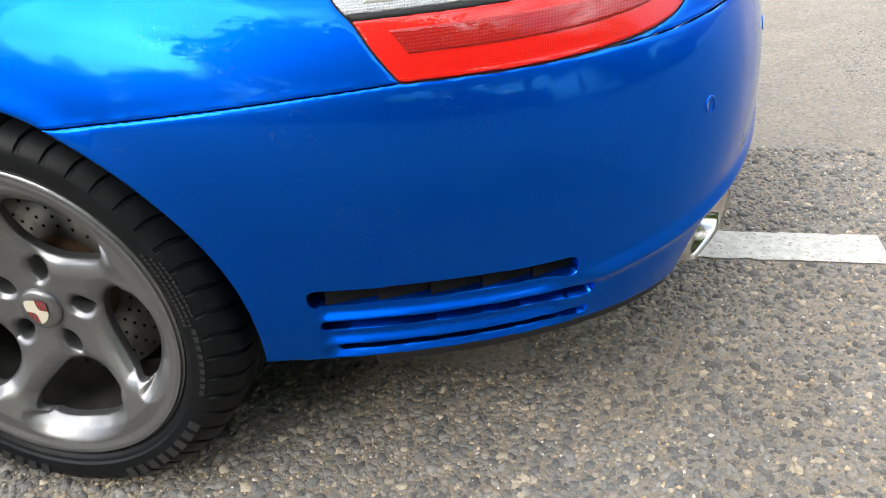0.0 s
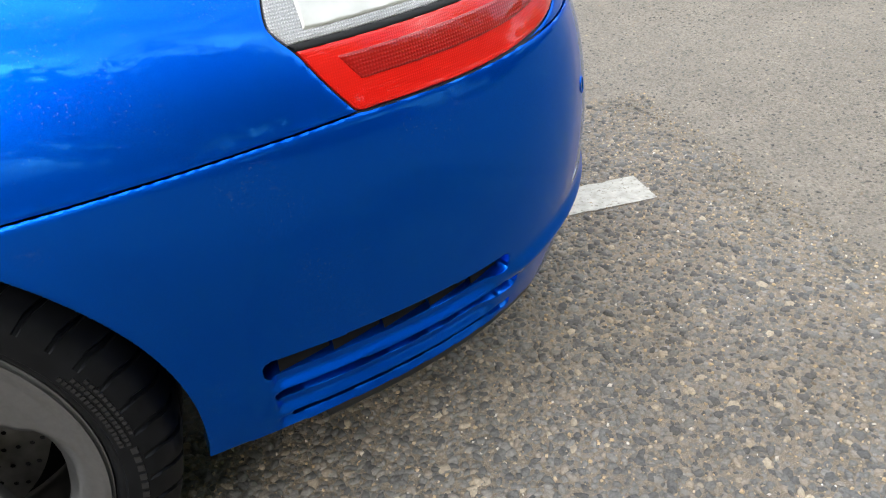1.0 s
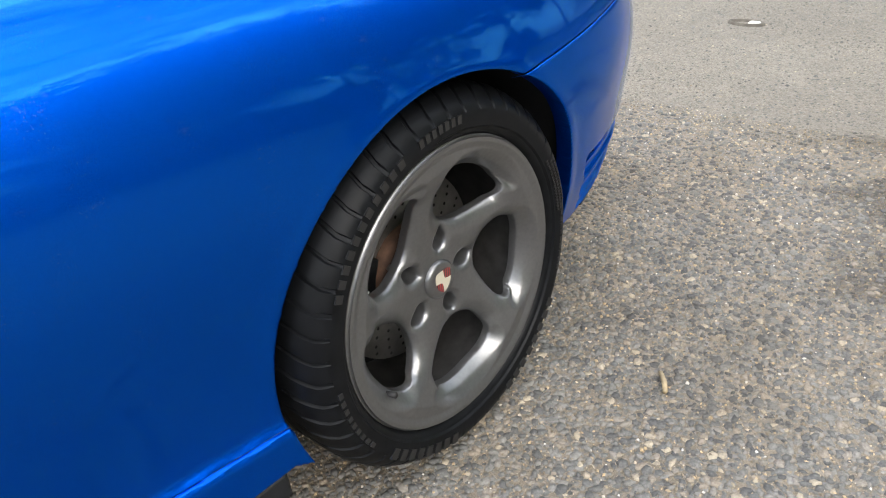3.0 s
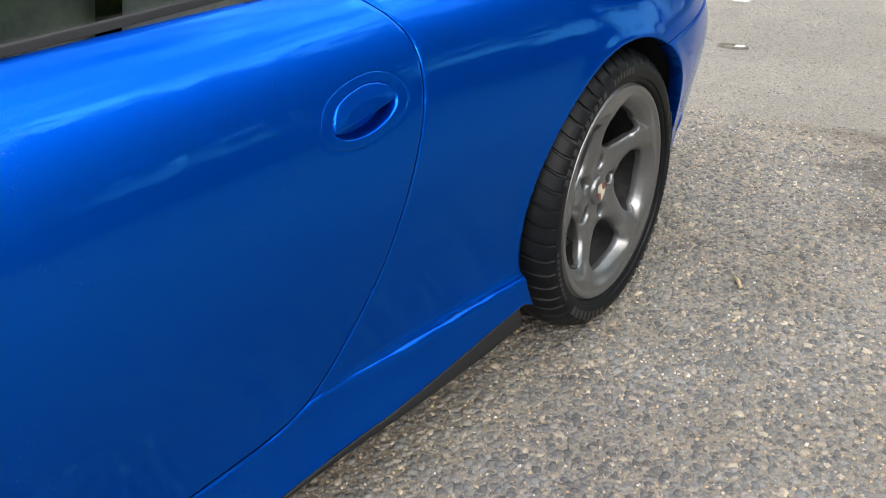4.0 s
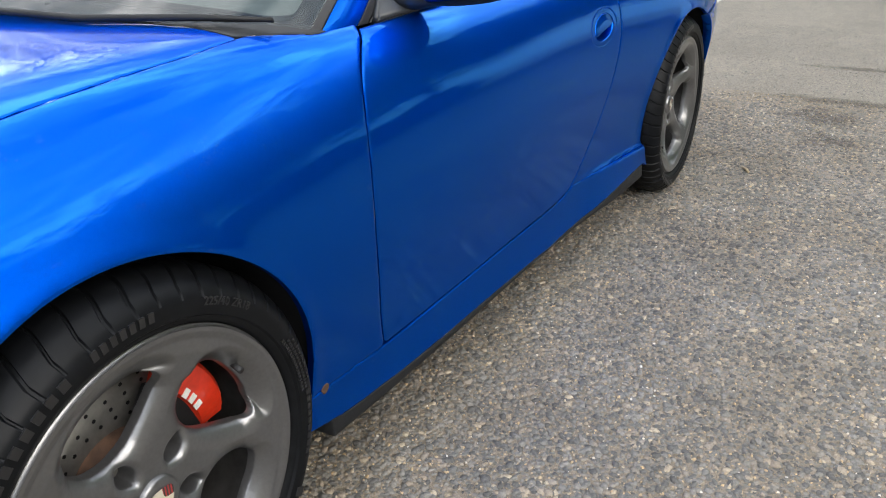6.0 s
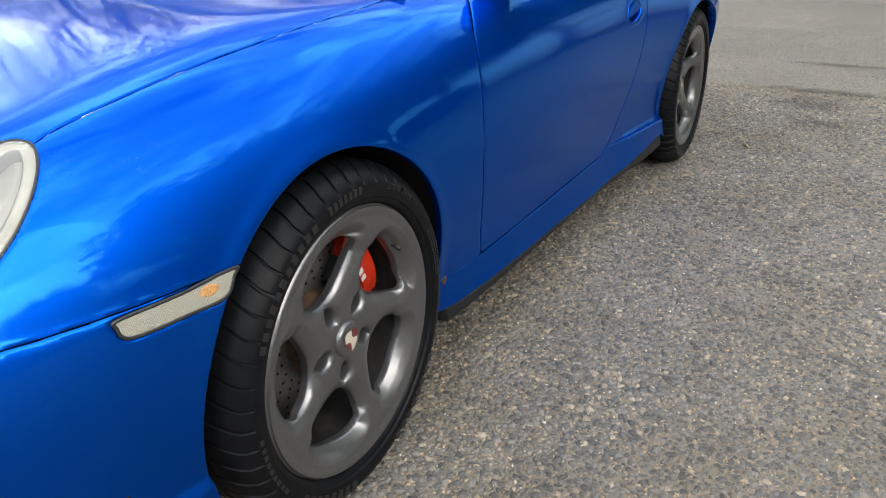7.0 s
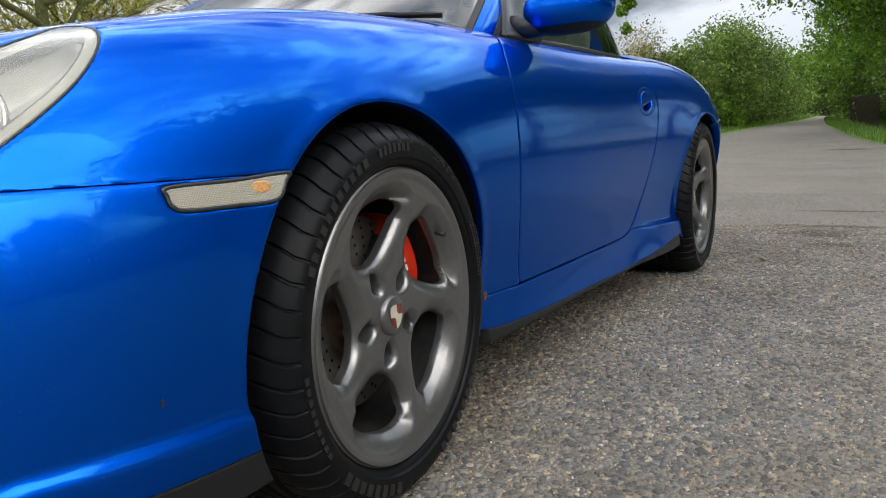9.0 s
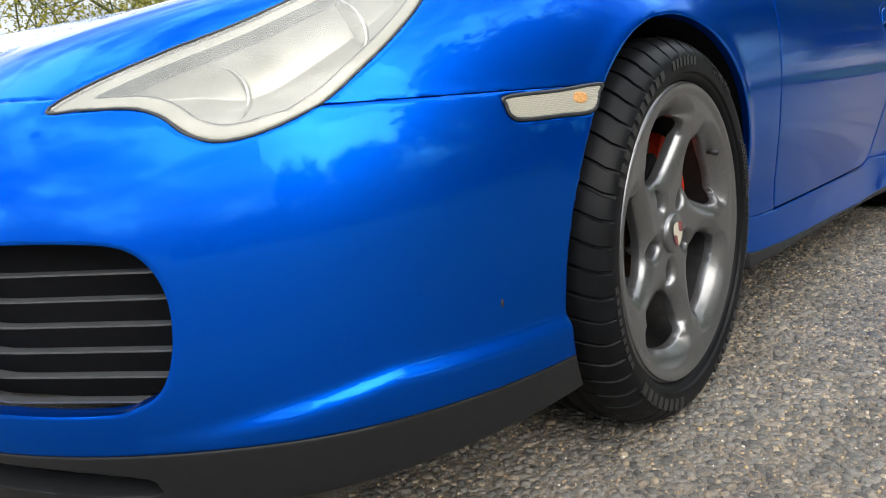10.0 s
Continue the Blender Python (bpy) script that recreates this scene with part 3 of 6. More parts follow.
TAILLAMP = soft_loop(TAILLAMP, 160)


def head_xy(V):
    return np.stack([V[:, 0], 0.7071 * (-V[:, 1]) - 0.7071 * V[:, 2]], 1)


def tail_xy(V):
    return np.stack([V[:, 8] - LAMP_A, V[:, 2]], 1)


f_door = lambda V: inside(XZ(V), DOOR)
f_head = lambda V: inside(head_xy(V), HEAD)
f_tail = lambda V: inside(tail_xy(V), TAILLAMP)
f_rear = lambda V: np.minimum(seam_rear(V[:, 0], V[:, 1]) - V[:, 2], V[:, 0] - 2.40)
f_front = lambda V: np.minimum(front_seam(V) - V[:, 2], -0.20 - V[:, 0])
f_lip = lambda V: lip_line(V) - V[:, 2]
f_cabin = lambda V: np.minimum.reduce([0.74 - 0.0 * V[:, 0] + V[:, 1], V[:, 0] - 0.40, 2.6 - V[:, 0]])
f_marker = lambda V: inside(XZ(V), MARKER)
MARKER = soft_loop([(-0.443, 0.545), (-0.438, 0.557), (-0.35, 0.560), (-0.262, 0.564), (-0.268, 0.55), (-0.289, 0.527), (-0.355, 0.525), (-0.42, 0.525), (-0.438, 0.531)], 90)


def front_seam(V):
    return 0.562 + 0.028 * step(-0.78 - V[:, 0], 0.03)


def lip_line(V):
    return 0.205 + 0 * V[:, 0]


def hood_edge(V):
    """Positive on the bonnet: inside its side seam."""
    x = V[:, 0]
    y = np.interp(x, [-0.90, -0.83, -0.74, -0.66, -0.56, -0.48, -0.42, -0.36, 0.0, 0.3, 0.5], [0.46, 0.515, 0.605, 0.655, 0.685, 0.685, 0.668, 0.665, 0.685, 0.69, 0.675])
    return y + V[:, 1]


f_hood = lambda V: np.minimum.reduce([hood_edge(V), 0.401 - V[:, 0] - 0.12 * np.maximum(0.6 + V[:, 1], 0), V[:, 2] - front_seam(V)])
f_decklid = lambda V: np.minimum(0.52 + V[:, 1] - 0.08 * (V[:, 0] - 2.6), V[:, 0] - 2.55)


# ---------------------------------------------------------------- the car: its panels
car = tagged(new("car"), "low blue metallic sports coupe parked on asphalt", "car")


PAIRS = {}


def shell(name, fields, mat=PAINT, label="", whole=False, skin=None, **kw):
    """A panel of the left side; with its twin on the right, or both halves in one mesh."""
    sink = kw.pop("sink", 0.0)
    V, F = panel(skin or SKIN, fields, **kw)
    V[:, :3] -= V[:, 3:6] * sink
    if whole:
        V, F = mirrored(V, F)
        me = mesh_of(name, V, F, mat)
        if kw.get("weld"):
            me.set_sharp_from_angle(angle=0.8)
        return piece(name, me, car, label)
    left = piece(name, mesh_of(name, V, F, mat), car, label)
    W, G = np.array([p[:3] for p in V]) * np.array([1, -1, 1]), [q[::-1] for q in F]
    PAIRS[left] = piece(name, mesh_of(name, W, G, mat), car, label)
    return left


def duo(name, V, F, mat, owner, label="", smooth=True):
    """A part on a left-hand owner and its twin on the right-hand one."""
    P = np.array([tuple(p)[:3] for p in V])
    twin = PAIRS.get(owner, owner)
    return piece(name, mesh_of(name, P, F, mat, smooth), owner, label), piece(name, mesh_of(name, P * np.array([1, -1, 1]), [tuple(q)[::-1] for q in F], mat, smooth), twin, label)


out_f, out_r = ring_field(ARCH_F), ring_field(ARCH_R)


def make_body():
    gap = lambda f: (lambda V: -f(V) - GAP)
    # wings, doors, sills
    shell("front_wing", [gap(f_front), gap(f_door), gap(f_head), gap(hood_edge), out_f, lambda V: 0.72 - V[:, 0], gap(f_sill), lambda V: V[:, 0] + 0.9, gap(f_cowl)])
    shell("rear_wing", [gap(f_rear), gap(f_door), gap(f_tail), out_r, lambda V: V[:, 0] - 1.2, no(f_sill, 0.0005), gap(f_cabin), gap(f_decklid)], roll=0.0015)
    shell("sill", [f_sill, out_f, out_r, lambda V: V[:, 2] - rocker(V), lambda V: V[:, 0] - 0.05, lambda V: 2.3 - V[:, 0]], roll=0.0022, label="blue side skirt under the door")
    shell("sill_underside", [lambda V: rocker(V) - V[:, 2], out_f, out_r, lambda V: V[:, 0] - 0.36, lambda V: 1.985 - V[:, 0]], PLASTIC, depth=0.06, weld=True, tidy=True, label="black plastic strip along the sill")
    # bumpers
    front = shell("front_bumper", [f_front, no(f_lip, 0.001), out_f, no(f_intake), no(f_marker, 0.001), gap(f_head), no(f_mid_intake)], whole=True, depth=0.02)
    rear = shell("rear_bumper", [f_rear, gap(f_tail), out_r, lambda V: V[:, 2] - 0.243, no(f_notch)] + [no(f) for f in VENT_FIELDS], whole=True, depth=0.03, skin=REAR_SKIN, tidy=True, weld=True)
    shell("front_lip_spoiler", [f_lip, lambda V: -0.2 - V[:, 0], out_f, no(f_slot)], PLASTIC, whole=True, depth=0.03, label="matt black front lip with a slot")
    shell("rear_valance", [lambda V: V[:, 2] - 0.224, lambda V: 0.2422 - V[:, 2], lambda V: V[:, 0] - 2.84, no(f_notch)], PLASTIC, whole=True, depth=0.03, skin=REAR_SKIN, sink=0.003, label="black lower edge of the rear bumper")
    shell("bonnet", [f_hood, gap(f_head)], whole=True)
    shell("engine_lid", [f_decklid, gap(f_tail), no(f_rear, GAP)], whole=True)
    shell("cowl", [f_cowl], PLASTIC, whole=True)
    shell("rear_shoulder", [lambda V: f_cabin(V) - 0.0005, lambda V: V[:, 0] - 1.93, gap(f_decklid), gap(f_door)], whole=True)
    return front, rear


f_sill = lambda V: np.minimum(np.interp(V[:, 0], [0.2, 0.34, 0.55, 1.33, 1.40, 1.47, 1.56, 2.2], [0.282, 0.276, 0.266, 0.259, 0.263, 0.2795, 0.2755, 0.247]) - V[:, 2], 2.4 - V[:, 0])
rocker = lambda V: np.interp(V[:, 0], [0.3, 0.405, 0.6, 1.0, 1.3, 1.6, 1.94, 2.0, 2.2], [0.215, 0.199, 0.189, 0.178, 0.167, 0.172, 0.195, 0.197, 0.10])
f_cowl = lambda V: np.minimum.reduce([V[:, 0] - 0.405 + 0.12 * np.maximum(0.6 + V[:, 1], 0), 0.62 - V[:, 0], np.interp(V[:, 0], [0.40, 0.53], [0.672, 0.732]) + V[:, 1]])
INTAKE = soft_loop([(-0.34, 0.440), (-0.479, 0.442), (-0.549, 0.440), (-0.588, 0.434), (-0.61, 0.418), (-0.624, 0.389), (-0.628, 0.353), (-0.624, 0.311), (-0.612, 0.278), (-0.592, 0.263), (-0.56, 0.255), (-0.452, 0.256), (-0.34, 0.262), (-0.31, 0.35)], 130)
f_intake = lambda V: np.where(V[:, 0] < -0.6, inside(V[:, [1, 2]], INTAKE), -1)
MIDINTAKE = soft_loop([(0.0, 0.33), (-0.18, 0.33), (-0.23, 0.29), (-0.18, 0.24), (0, 0.235), (0.18, 0.24), (0.23, 0.29), (0.18, 0.33)], 80)
f_mid_intake = lambda V: np.where(V[:, 0] < -0.6, inside(V[:, [1, 2]], MIDINTAKE), -1)
SLOT = soft_loop([(-0.30, 0.194), (-0.422, 0.191), (-0.491, 0.187), (-0.547, 0.180), (-0.577, 0.173), (-0.582, 0.162), (-0.567, 0.150), (-0.42, 0.155), (-0.30, 0.16)], 80)
f_slot = lambda V: np.where(V[:, 0] < -0.6, inside(V[:, [1, 2]], SLOT), -1)
VENT_A = arc_at_x(2.785)
# the bumper is cut out round each exhaust pipe
f_notch = lambda V: np.where(V[:, 0] > 2.9, 0.025 * (1 - (np.abs(V[:, 1] + 0.485) / 0.098) ** 3.5 - (np.maximum(V[:, 2] - 0.26, 0) / 0.080) ** 3.5), -1)


def vent_loop(x0, x1, z0, z1, r):
    """A slot with rounded ends, along the plan and in height."""
    pts = []
    for cx, cz, a0 in ((x1 - r, z1 - r, 0), (x0 + r, z1 - r, 90), (x0 + r, z0 + r, 180), (x1 - r, z0 + r, 270)):
        for k in range(6):
            t = radians(a0 + 18 * k)
            pts.append((cx + r * math.cos(t), cz + r * math.sin(t)))
    return np.array(pts)


VENTS = [vent_loop(-0.012, 0.358, 0.340, 0.371, 0.012), vent_loop(-0.002, 0.388, 0.294, 0.317, 0.009), vent_loop(0.012, 0.385, 0.254, 0.271, 0.006)]
VENT_FIELDS = [(lambda V, L=L: inside(np.stack([V[:, 8] - VENT_A, V[:, 2]], 1), L)) for L in VENTS]
front_bumper, rear_bumper = make_body()


def lining():
    """Dark inner faces: wheel houses, floor pan and the backs of the openings."""
    for (cx, cz, r), y0 in ((ARCH_F, -0.60), (ARCH_R, -0.58)):
        for sgn in (1, -1):
            V, F = [], []
            n = 36
            for k in range(n + 1):
                t = math.pi * (-0.05 + 1.10 * k / n)
                # the liner's outer edge tucks in just behind the arch lip
                rr = r + 0.008
                px, pz = cx + rr * math.cos(t), max(cz + rr * math.sin(t), 0.27)
                near = np.argmin((SKIN.V[:, 0] - px) ** 2 + (SKIN.V[:, 2] - pz) ** 2 + np.where(SKIN.V[:, 1] < -0.5, 0, 9))
                y1 = float(SKIN.V[near, 1]) + 0.016
                for y in (y1, y0):
                    V.append((cx + rr * math.cos(t), y * sgn, cz + rr * math.sin(t)))
                V.append((cx, y0 * sgn, cz))
            for k in range(n):
                F += [(3 * k, 3 * k + 1, 3 * k + 4, 3 * k + 3), (3 * k + 1, 3 * k + 2, 3 * k + 5, 3 * k + 4)]
            piece("wheel_arch_liner", mesh_of("wheel_arch_liner", V, F, DARK), car)
    # near-black inner boxes, added to stop light shining through the body
    for nm, *lim in (("floor_pan", -0.62, 2.2, -0.56, 0.56, 0.17, 0.24, 0.02), ("engine_tray", 2.1, 3.15, -0.56, 0.56, 0.27, 0.32, 0.02), ("cabin_floor", 0.42, 1.95, -0.80, 0.80, 0.165, 0.235, 0.02), ("door_lining", 0.42, 1.9, -0.795, -0.74, 0.2, 0.74, 0.01),
                     ("door_lining", 0.42, 1.9, 0.74, 0.795, 0.2, 0.74, 0.01), ("rear_bulkhead", 2.74, 2.98, -0.72, 0.72, 0.275, 0.60, 0.02), ("front_bulkhead", -0.60, -0.40, -0.70, 0.70, 0.18, 0.50, 0.02)):
        part(nm, box(bmesh.new(), *lim), DARK, car)


lining()


def backing(name, fields, depth, mat, label="", whole=True, offset=None):
    """A sunk copy of a patch of the skin, behind an opening; in DARK it imitates the shade there."""
    s = SKIN
    for f in fields:
        s = s.where(f, 0.03)
    s = s.compact()
    for f in fields:
        s = s.cut(f)
    s = s.compact()
    V = s.V.copy()
    V[:, :3] -= V[:, 3:6] * depth
    return duo(name, V, s.F, mat, car, label)


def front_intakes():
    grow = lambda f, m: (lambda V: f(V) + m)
    # near-black sheets stand for the shade within the intakes and the slot
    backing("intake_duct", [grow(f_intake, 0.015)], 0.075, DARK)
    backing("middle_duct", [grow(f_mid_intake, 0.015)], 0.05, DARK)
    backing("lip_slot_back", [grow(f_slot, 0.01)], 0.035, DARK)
    for sgn in (1, -1):
        for k in range(6):
            z = 0.262 + 0.0285 * k
            half = np.array([(x, y) for x, y in INTAKE if abs(y - z) < 0.012])
            lo, hi = half[:, 0].min() - 0.004, half[:, 0].max() + 0.004
            ys = np.linspace(lo, hi, 14)
            V, F = [], []
            for y in ys:
                x = float(np.interp(-y, PLAN[:5, 1], PLAN[:5, 0])) + 0.022 + 0.012
                for dx, dz in ((0, -0.0010), (0, 0.0010), (0.016, 0.0016), (0.016, 0.0002)):
                    V.append((x + dx, y * sgn, z + dz))
            for i in range(len(ys) - 1):
                for q in range(4):
                    F.append((4 * i + q, 4 * i + (q + 1) % 4, 4 * i + 4 + (q + 1) % 4, 4 * i + 4 + q))
            piece("grille_slat", mesh_of("grille_slat", V, F, SLAT, False), front_bumper)


front_intakes()


def tail_vents():
    grow = lambda f, m: (lambda V: f(V) + m)
    # near-black sheets, and the vanes below, carry the slots' shade in their colour
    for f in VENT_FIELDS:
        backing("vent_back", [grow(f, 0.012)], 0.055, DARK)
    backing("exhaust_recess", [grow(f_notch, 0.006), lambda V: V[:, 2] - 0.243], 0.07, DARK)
    p = bspline(PLAN, np.linspace(0, 20, 520))
    for sgn in (1, -1):
        for k in range(5):
            a0 = VENT_A + 0.006 + 0.07 * k
            V, F = [], []
            for i in range(7):
                a = a0 + 0.066 * i / 6
                x, y = float(np.interp(a, STATION_A, p[:, 0])), float(np.interp(a, STATION_A, p[:, 1]))
                dep = 0.027 + 0.010 * i / 6
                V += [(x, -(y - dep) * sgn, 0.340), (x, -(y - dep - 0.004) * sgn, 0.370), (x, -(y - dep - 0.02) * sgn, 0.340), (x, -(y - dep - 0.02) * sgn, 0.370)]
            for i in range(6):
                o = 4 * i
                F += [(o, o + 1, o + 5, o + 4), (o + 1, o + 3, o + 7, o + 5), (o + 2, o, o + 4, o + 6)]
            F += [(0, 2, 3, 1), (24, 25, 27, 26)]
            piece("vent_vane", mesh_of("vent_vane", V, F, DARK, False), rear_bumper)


tail_vents()


def lamps():
    # tail lamps: a lens with a red lower field, a dark strip and a clear upper field
    strip = lambda V: V[:, 2] - 0.711
    proud = lambda V: f_tail(V) - 0.001
    lens_red = shell("tail_lamp", [proud, lambda V: -strip(V) - 0.0035], REDLENS, "red ribbed tail lamp with a clear upper field", depth=0.03, skin=TAIL_SKIN)
    for nm, fs, mat in (("clear_lens", [proud, lambda V: strip(V) - 0.0035], CLEARRIB), ("lens_divider", [proud, lambda V: 0.0035 - np.abs(strip(V))], PLASTIC)):
        V, F = panel(TAIL_SKIN, fs, depth=0.03)
        duo(nm, V, F, mat, lens_red)
    inner = [lambda V: f_tail(V) - 0.028, lambda V: -strip(V) - 0.016]
    V, F = panel(TAIL_SKIN, inner, depth=0.004, strip=0)
    V[:, :3] += V[:, 3:6] * 0.0015
    duo("reflector_field", V, F, REDDEEP, lens_red)
    inner = [lambda V: f_tail(V) - 0.022, lambda V: strip(V) - 0.012, lambda V: V[:, 8] - LAMP_A - 0.03]
    V, F = panel(TAIL_SKIN, inner, depth=0.004, strip=0)
    V[:, :3] += V[:, 3:6] * 0.0015
    duo("reverse_reflector", V, F, REFLECT, lens_red)
    backing("tail_lamp_bowl", [lambda V: f_tail(V) + 0.006], 0.035, DARK)
    backing("tail_lamp_seal", [lambda V: f_tail(V) + 0.006], 0.006, SEAL)
    # headlamps
    lens = shell("headlamp", [lambda V: f_head(V) - 0.001], LENS, "clear oval headlamp with hazed plastic lens", depth=0.01, skin=HEAD_SKIN)
    lens.visible_shadow = PAIRS[lens].visible_shadow = False
    V, F = panel(HEAD_SKIN, [lambda V: f_head(V) + 0.0022, lambda V: 0.0004 - f_head(V)], depth=0.02, strip=0)
    V[:, :3] += V[:, 3:6] * 0.001
    duo("lens_seal", V, F, TRIM, lens, "dark rubber seal")
    s = HEAD_SKIN.where(f_head, 0.02).compact().cut(lambda V: f_head(V) + 0.003).compact()
    V = s.V.copy()
    dd = f_head(V)
    V[:, :3] -= V[:, 3:6] * (0.012 + 0.055 * (1 - np.exp(-np.maximum(dd, 0) / 0.035)))[:, None]
    duo("reflector", V, s.F, REFLECT, lens, "silvered reflector bowl")
    V, F = panel(HEAD_SKIN, [lambda V: f_head(V) - 0.001, lambda V: 0.014 - f_head(V)], depth=0.02, strip=0)
    V[:, :3] -= V[:, 3:6] * 0.006
    duo("lens_border", V, F, HAZE, lens, "ribbed hazy border")
    V, F = panel(HEAD_SKIN, [lambda V: f_head(V) - 0.014, lambda V: 0.0157 - f_head(V)], depth=0.02, strip=0)
    V[:, :3] -= V[:, 3:6] * 0.0055
    duo("inner_ring", V, F, TRIM, lens)
    for dx, dy, dz, r in ((-0.585, -0.655, 0.635, 0.056), (-0.70, -0.60, 0.575, 0.040)):
        n = Vector((-0.8, -0.45, 0.3)).normalized()
        prof = [(r, 0.0), (r * 0.97, 0.012), (r * 0.9, 0.004), (r * 0.55, -0.02), (0.001, -0.028)]
        V, F = [], []
        q = n.to_track_quat("Z", "Y").to_matrix()
        for rr, h in prof:
            for k in range(28):
                t = 2 * math.pi * k / 28
                V.append(Vector((dx, dy, dz)) + q @ Vector((rr * math.cos(t), rr * math.sin(t), h - 0.02)))
        for i in range(len(prof) - 1):
            for k in range(28):
                F.append((28 * i + k, 28 * i + (k + 1) % 28, 28 * i + 28 + (k + 1) % 28, 28 * i + 28 + k))
        duo("lamp_bowl", V, F, CHROME, lens)
    # side markers
    mk = shell("side_marker", [lambda V: f_marker(V) - 0.0035], SMOKE, "yellowed ribbed side marker lamp", depth=0.012, skin=HEAD_SKIN)
    V, F = panel(HEAD_SKIN, [f_marker, lambda V: 0.0045 - f_marker(V)], depth=0.012, strip=0)
    V[:, :3] += V[:, 3:6] * 0.0012
    duo("marker_frame", V, F, TRIM, mk)
    V, F = panel(HEAD_SKIN, [lambda V: V[:, 1] * -1 - 0.5, lambda V: 0.008 * (1 - np.hypot((V[:, 2] - 0.547) / 0.008, (V[:, 0] + 0.312) / 0.016))], depth=0.004, strip=0)
    V[:, :3] += V[:, 3:6] * 0.0006
    duo("bulb", V, F, AMBER, mk, "amber bulb")


lamps()


# ---------------------------------------------------------------- the car: glasshouse
GLASS_PLAN = np.array([(0.30, 0), (0.322, 0.28), (0.39, 0.55), (0.517, 0.755), (0.68, 0.732), (1.0, 0.738), (1.4, 0.736), (1.85, 0.70), (2.3, 0.62), (2.65, 0.42), (2.75, 0)])
GLASS_BASE = [0.87, 0.865, 0.845, 0.829, 0.824, 0.832, 0.842, 0.855, 0.88, 0.92, 0.93]
ROOF_PLAN = np.array([(1.10, 0), (1.11, 0.24), (1.14, 0.40), (1.19, 0.50), (1.24, 0.525), (1.40, 0.55), (1.60, 0.55), (1.80, 0.53), (1.95, 0.46), (2.02, 0.28), (2.04, 0)])
ROOF_EDGE = [1.235, 1.23, 1.21, 1.185, 1.18, 1.20, 1.205, 1.20, 1.18, 1.17, 1.17]


def cabin_skin(nu=260, nv=90):
    lines = []
    top = np.stack([np.clip(ROOF_PLAN[:, 0], 1.3, 1.8), np.zeros(11)], 1)
    for f, g in ((0, 0), (0.33, 0.028), (0.68, 0.03), (1, 0)):
        xy = GLASS_PLAN * (1 - f) + ROOF_PLAN * f
        mid = np.array([1.4, 0])
        d = xy - np.stack([np.clip(xy[:, 0], 0.9, 1.9), np.zeros(11)], 1)
        d /= np.maximum(np.linalg.norm(d, axis=1, keepdims=True), 1e-6)
        xy = xy + d * g
        z = np.array(GLASS_BASE) * (1 - f) + np.array(ROOF_EDGE) * f
        lines.append(np.stack([xy[:, 0], -xy[:, 1], z], 1))
    for f, z in ((0.25, 1.238), (0.6, 1.275), (1.0, 1.29)):
        xy = ROOF_PLAN * (1 - f) + top * f
        lines.append(np.stack([xy[:, 0], -xy[:, 1], np.array(ROOF_EDGE) * (1 - f) + f * 1.285 + (0.012 if f < 1 else 0.0)], 1))
    net = np.stack(lines, 1)
    A = bspline(net, np.linspace(0, 10, nu))
    B = np.stack([bspline(A[i], np.linspace(0, 6, nv)) for i in range(nu)])
    s = grid(B)
    s.V[:, 6] *= 10
    s.V[:, 7] *= 6
    return s


CABIN_SKIN = cabin_skin()
u_of, v_of = (lambda V: V[:, 6]), (lambda V: V[:, 7])
f_screen = lambda V: np.minimum(3.08 - u_of(V), 2.75 - v_of(V)) * 0.2
glass_top = lambda V: np.interp(V[:, 0], [1.1, 1.25, 1.4, 1.6, 1.8, 2.0, 2.22], [1.15, 1.165, 1.165, 1.13, 1.065, 0.975, 0.872]) - V[:, 2]
f_side = lambda V: np.minimum(np.minimum(u_of(V) - 3.98, 8.0 - u_of(V)) * 0.2, glass_top(V))
f_back = lambda V: np.minimum(u_of(V) - 8.5, 2.8 - v_of(V)) * 0.2


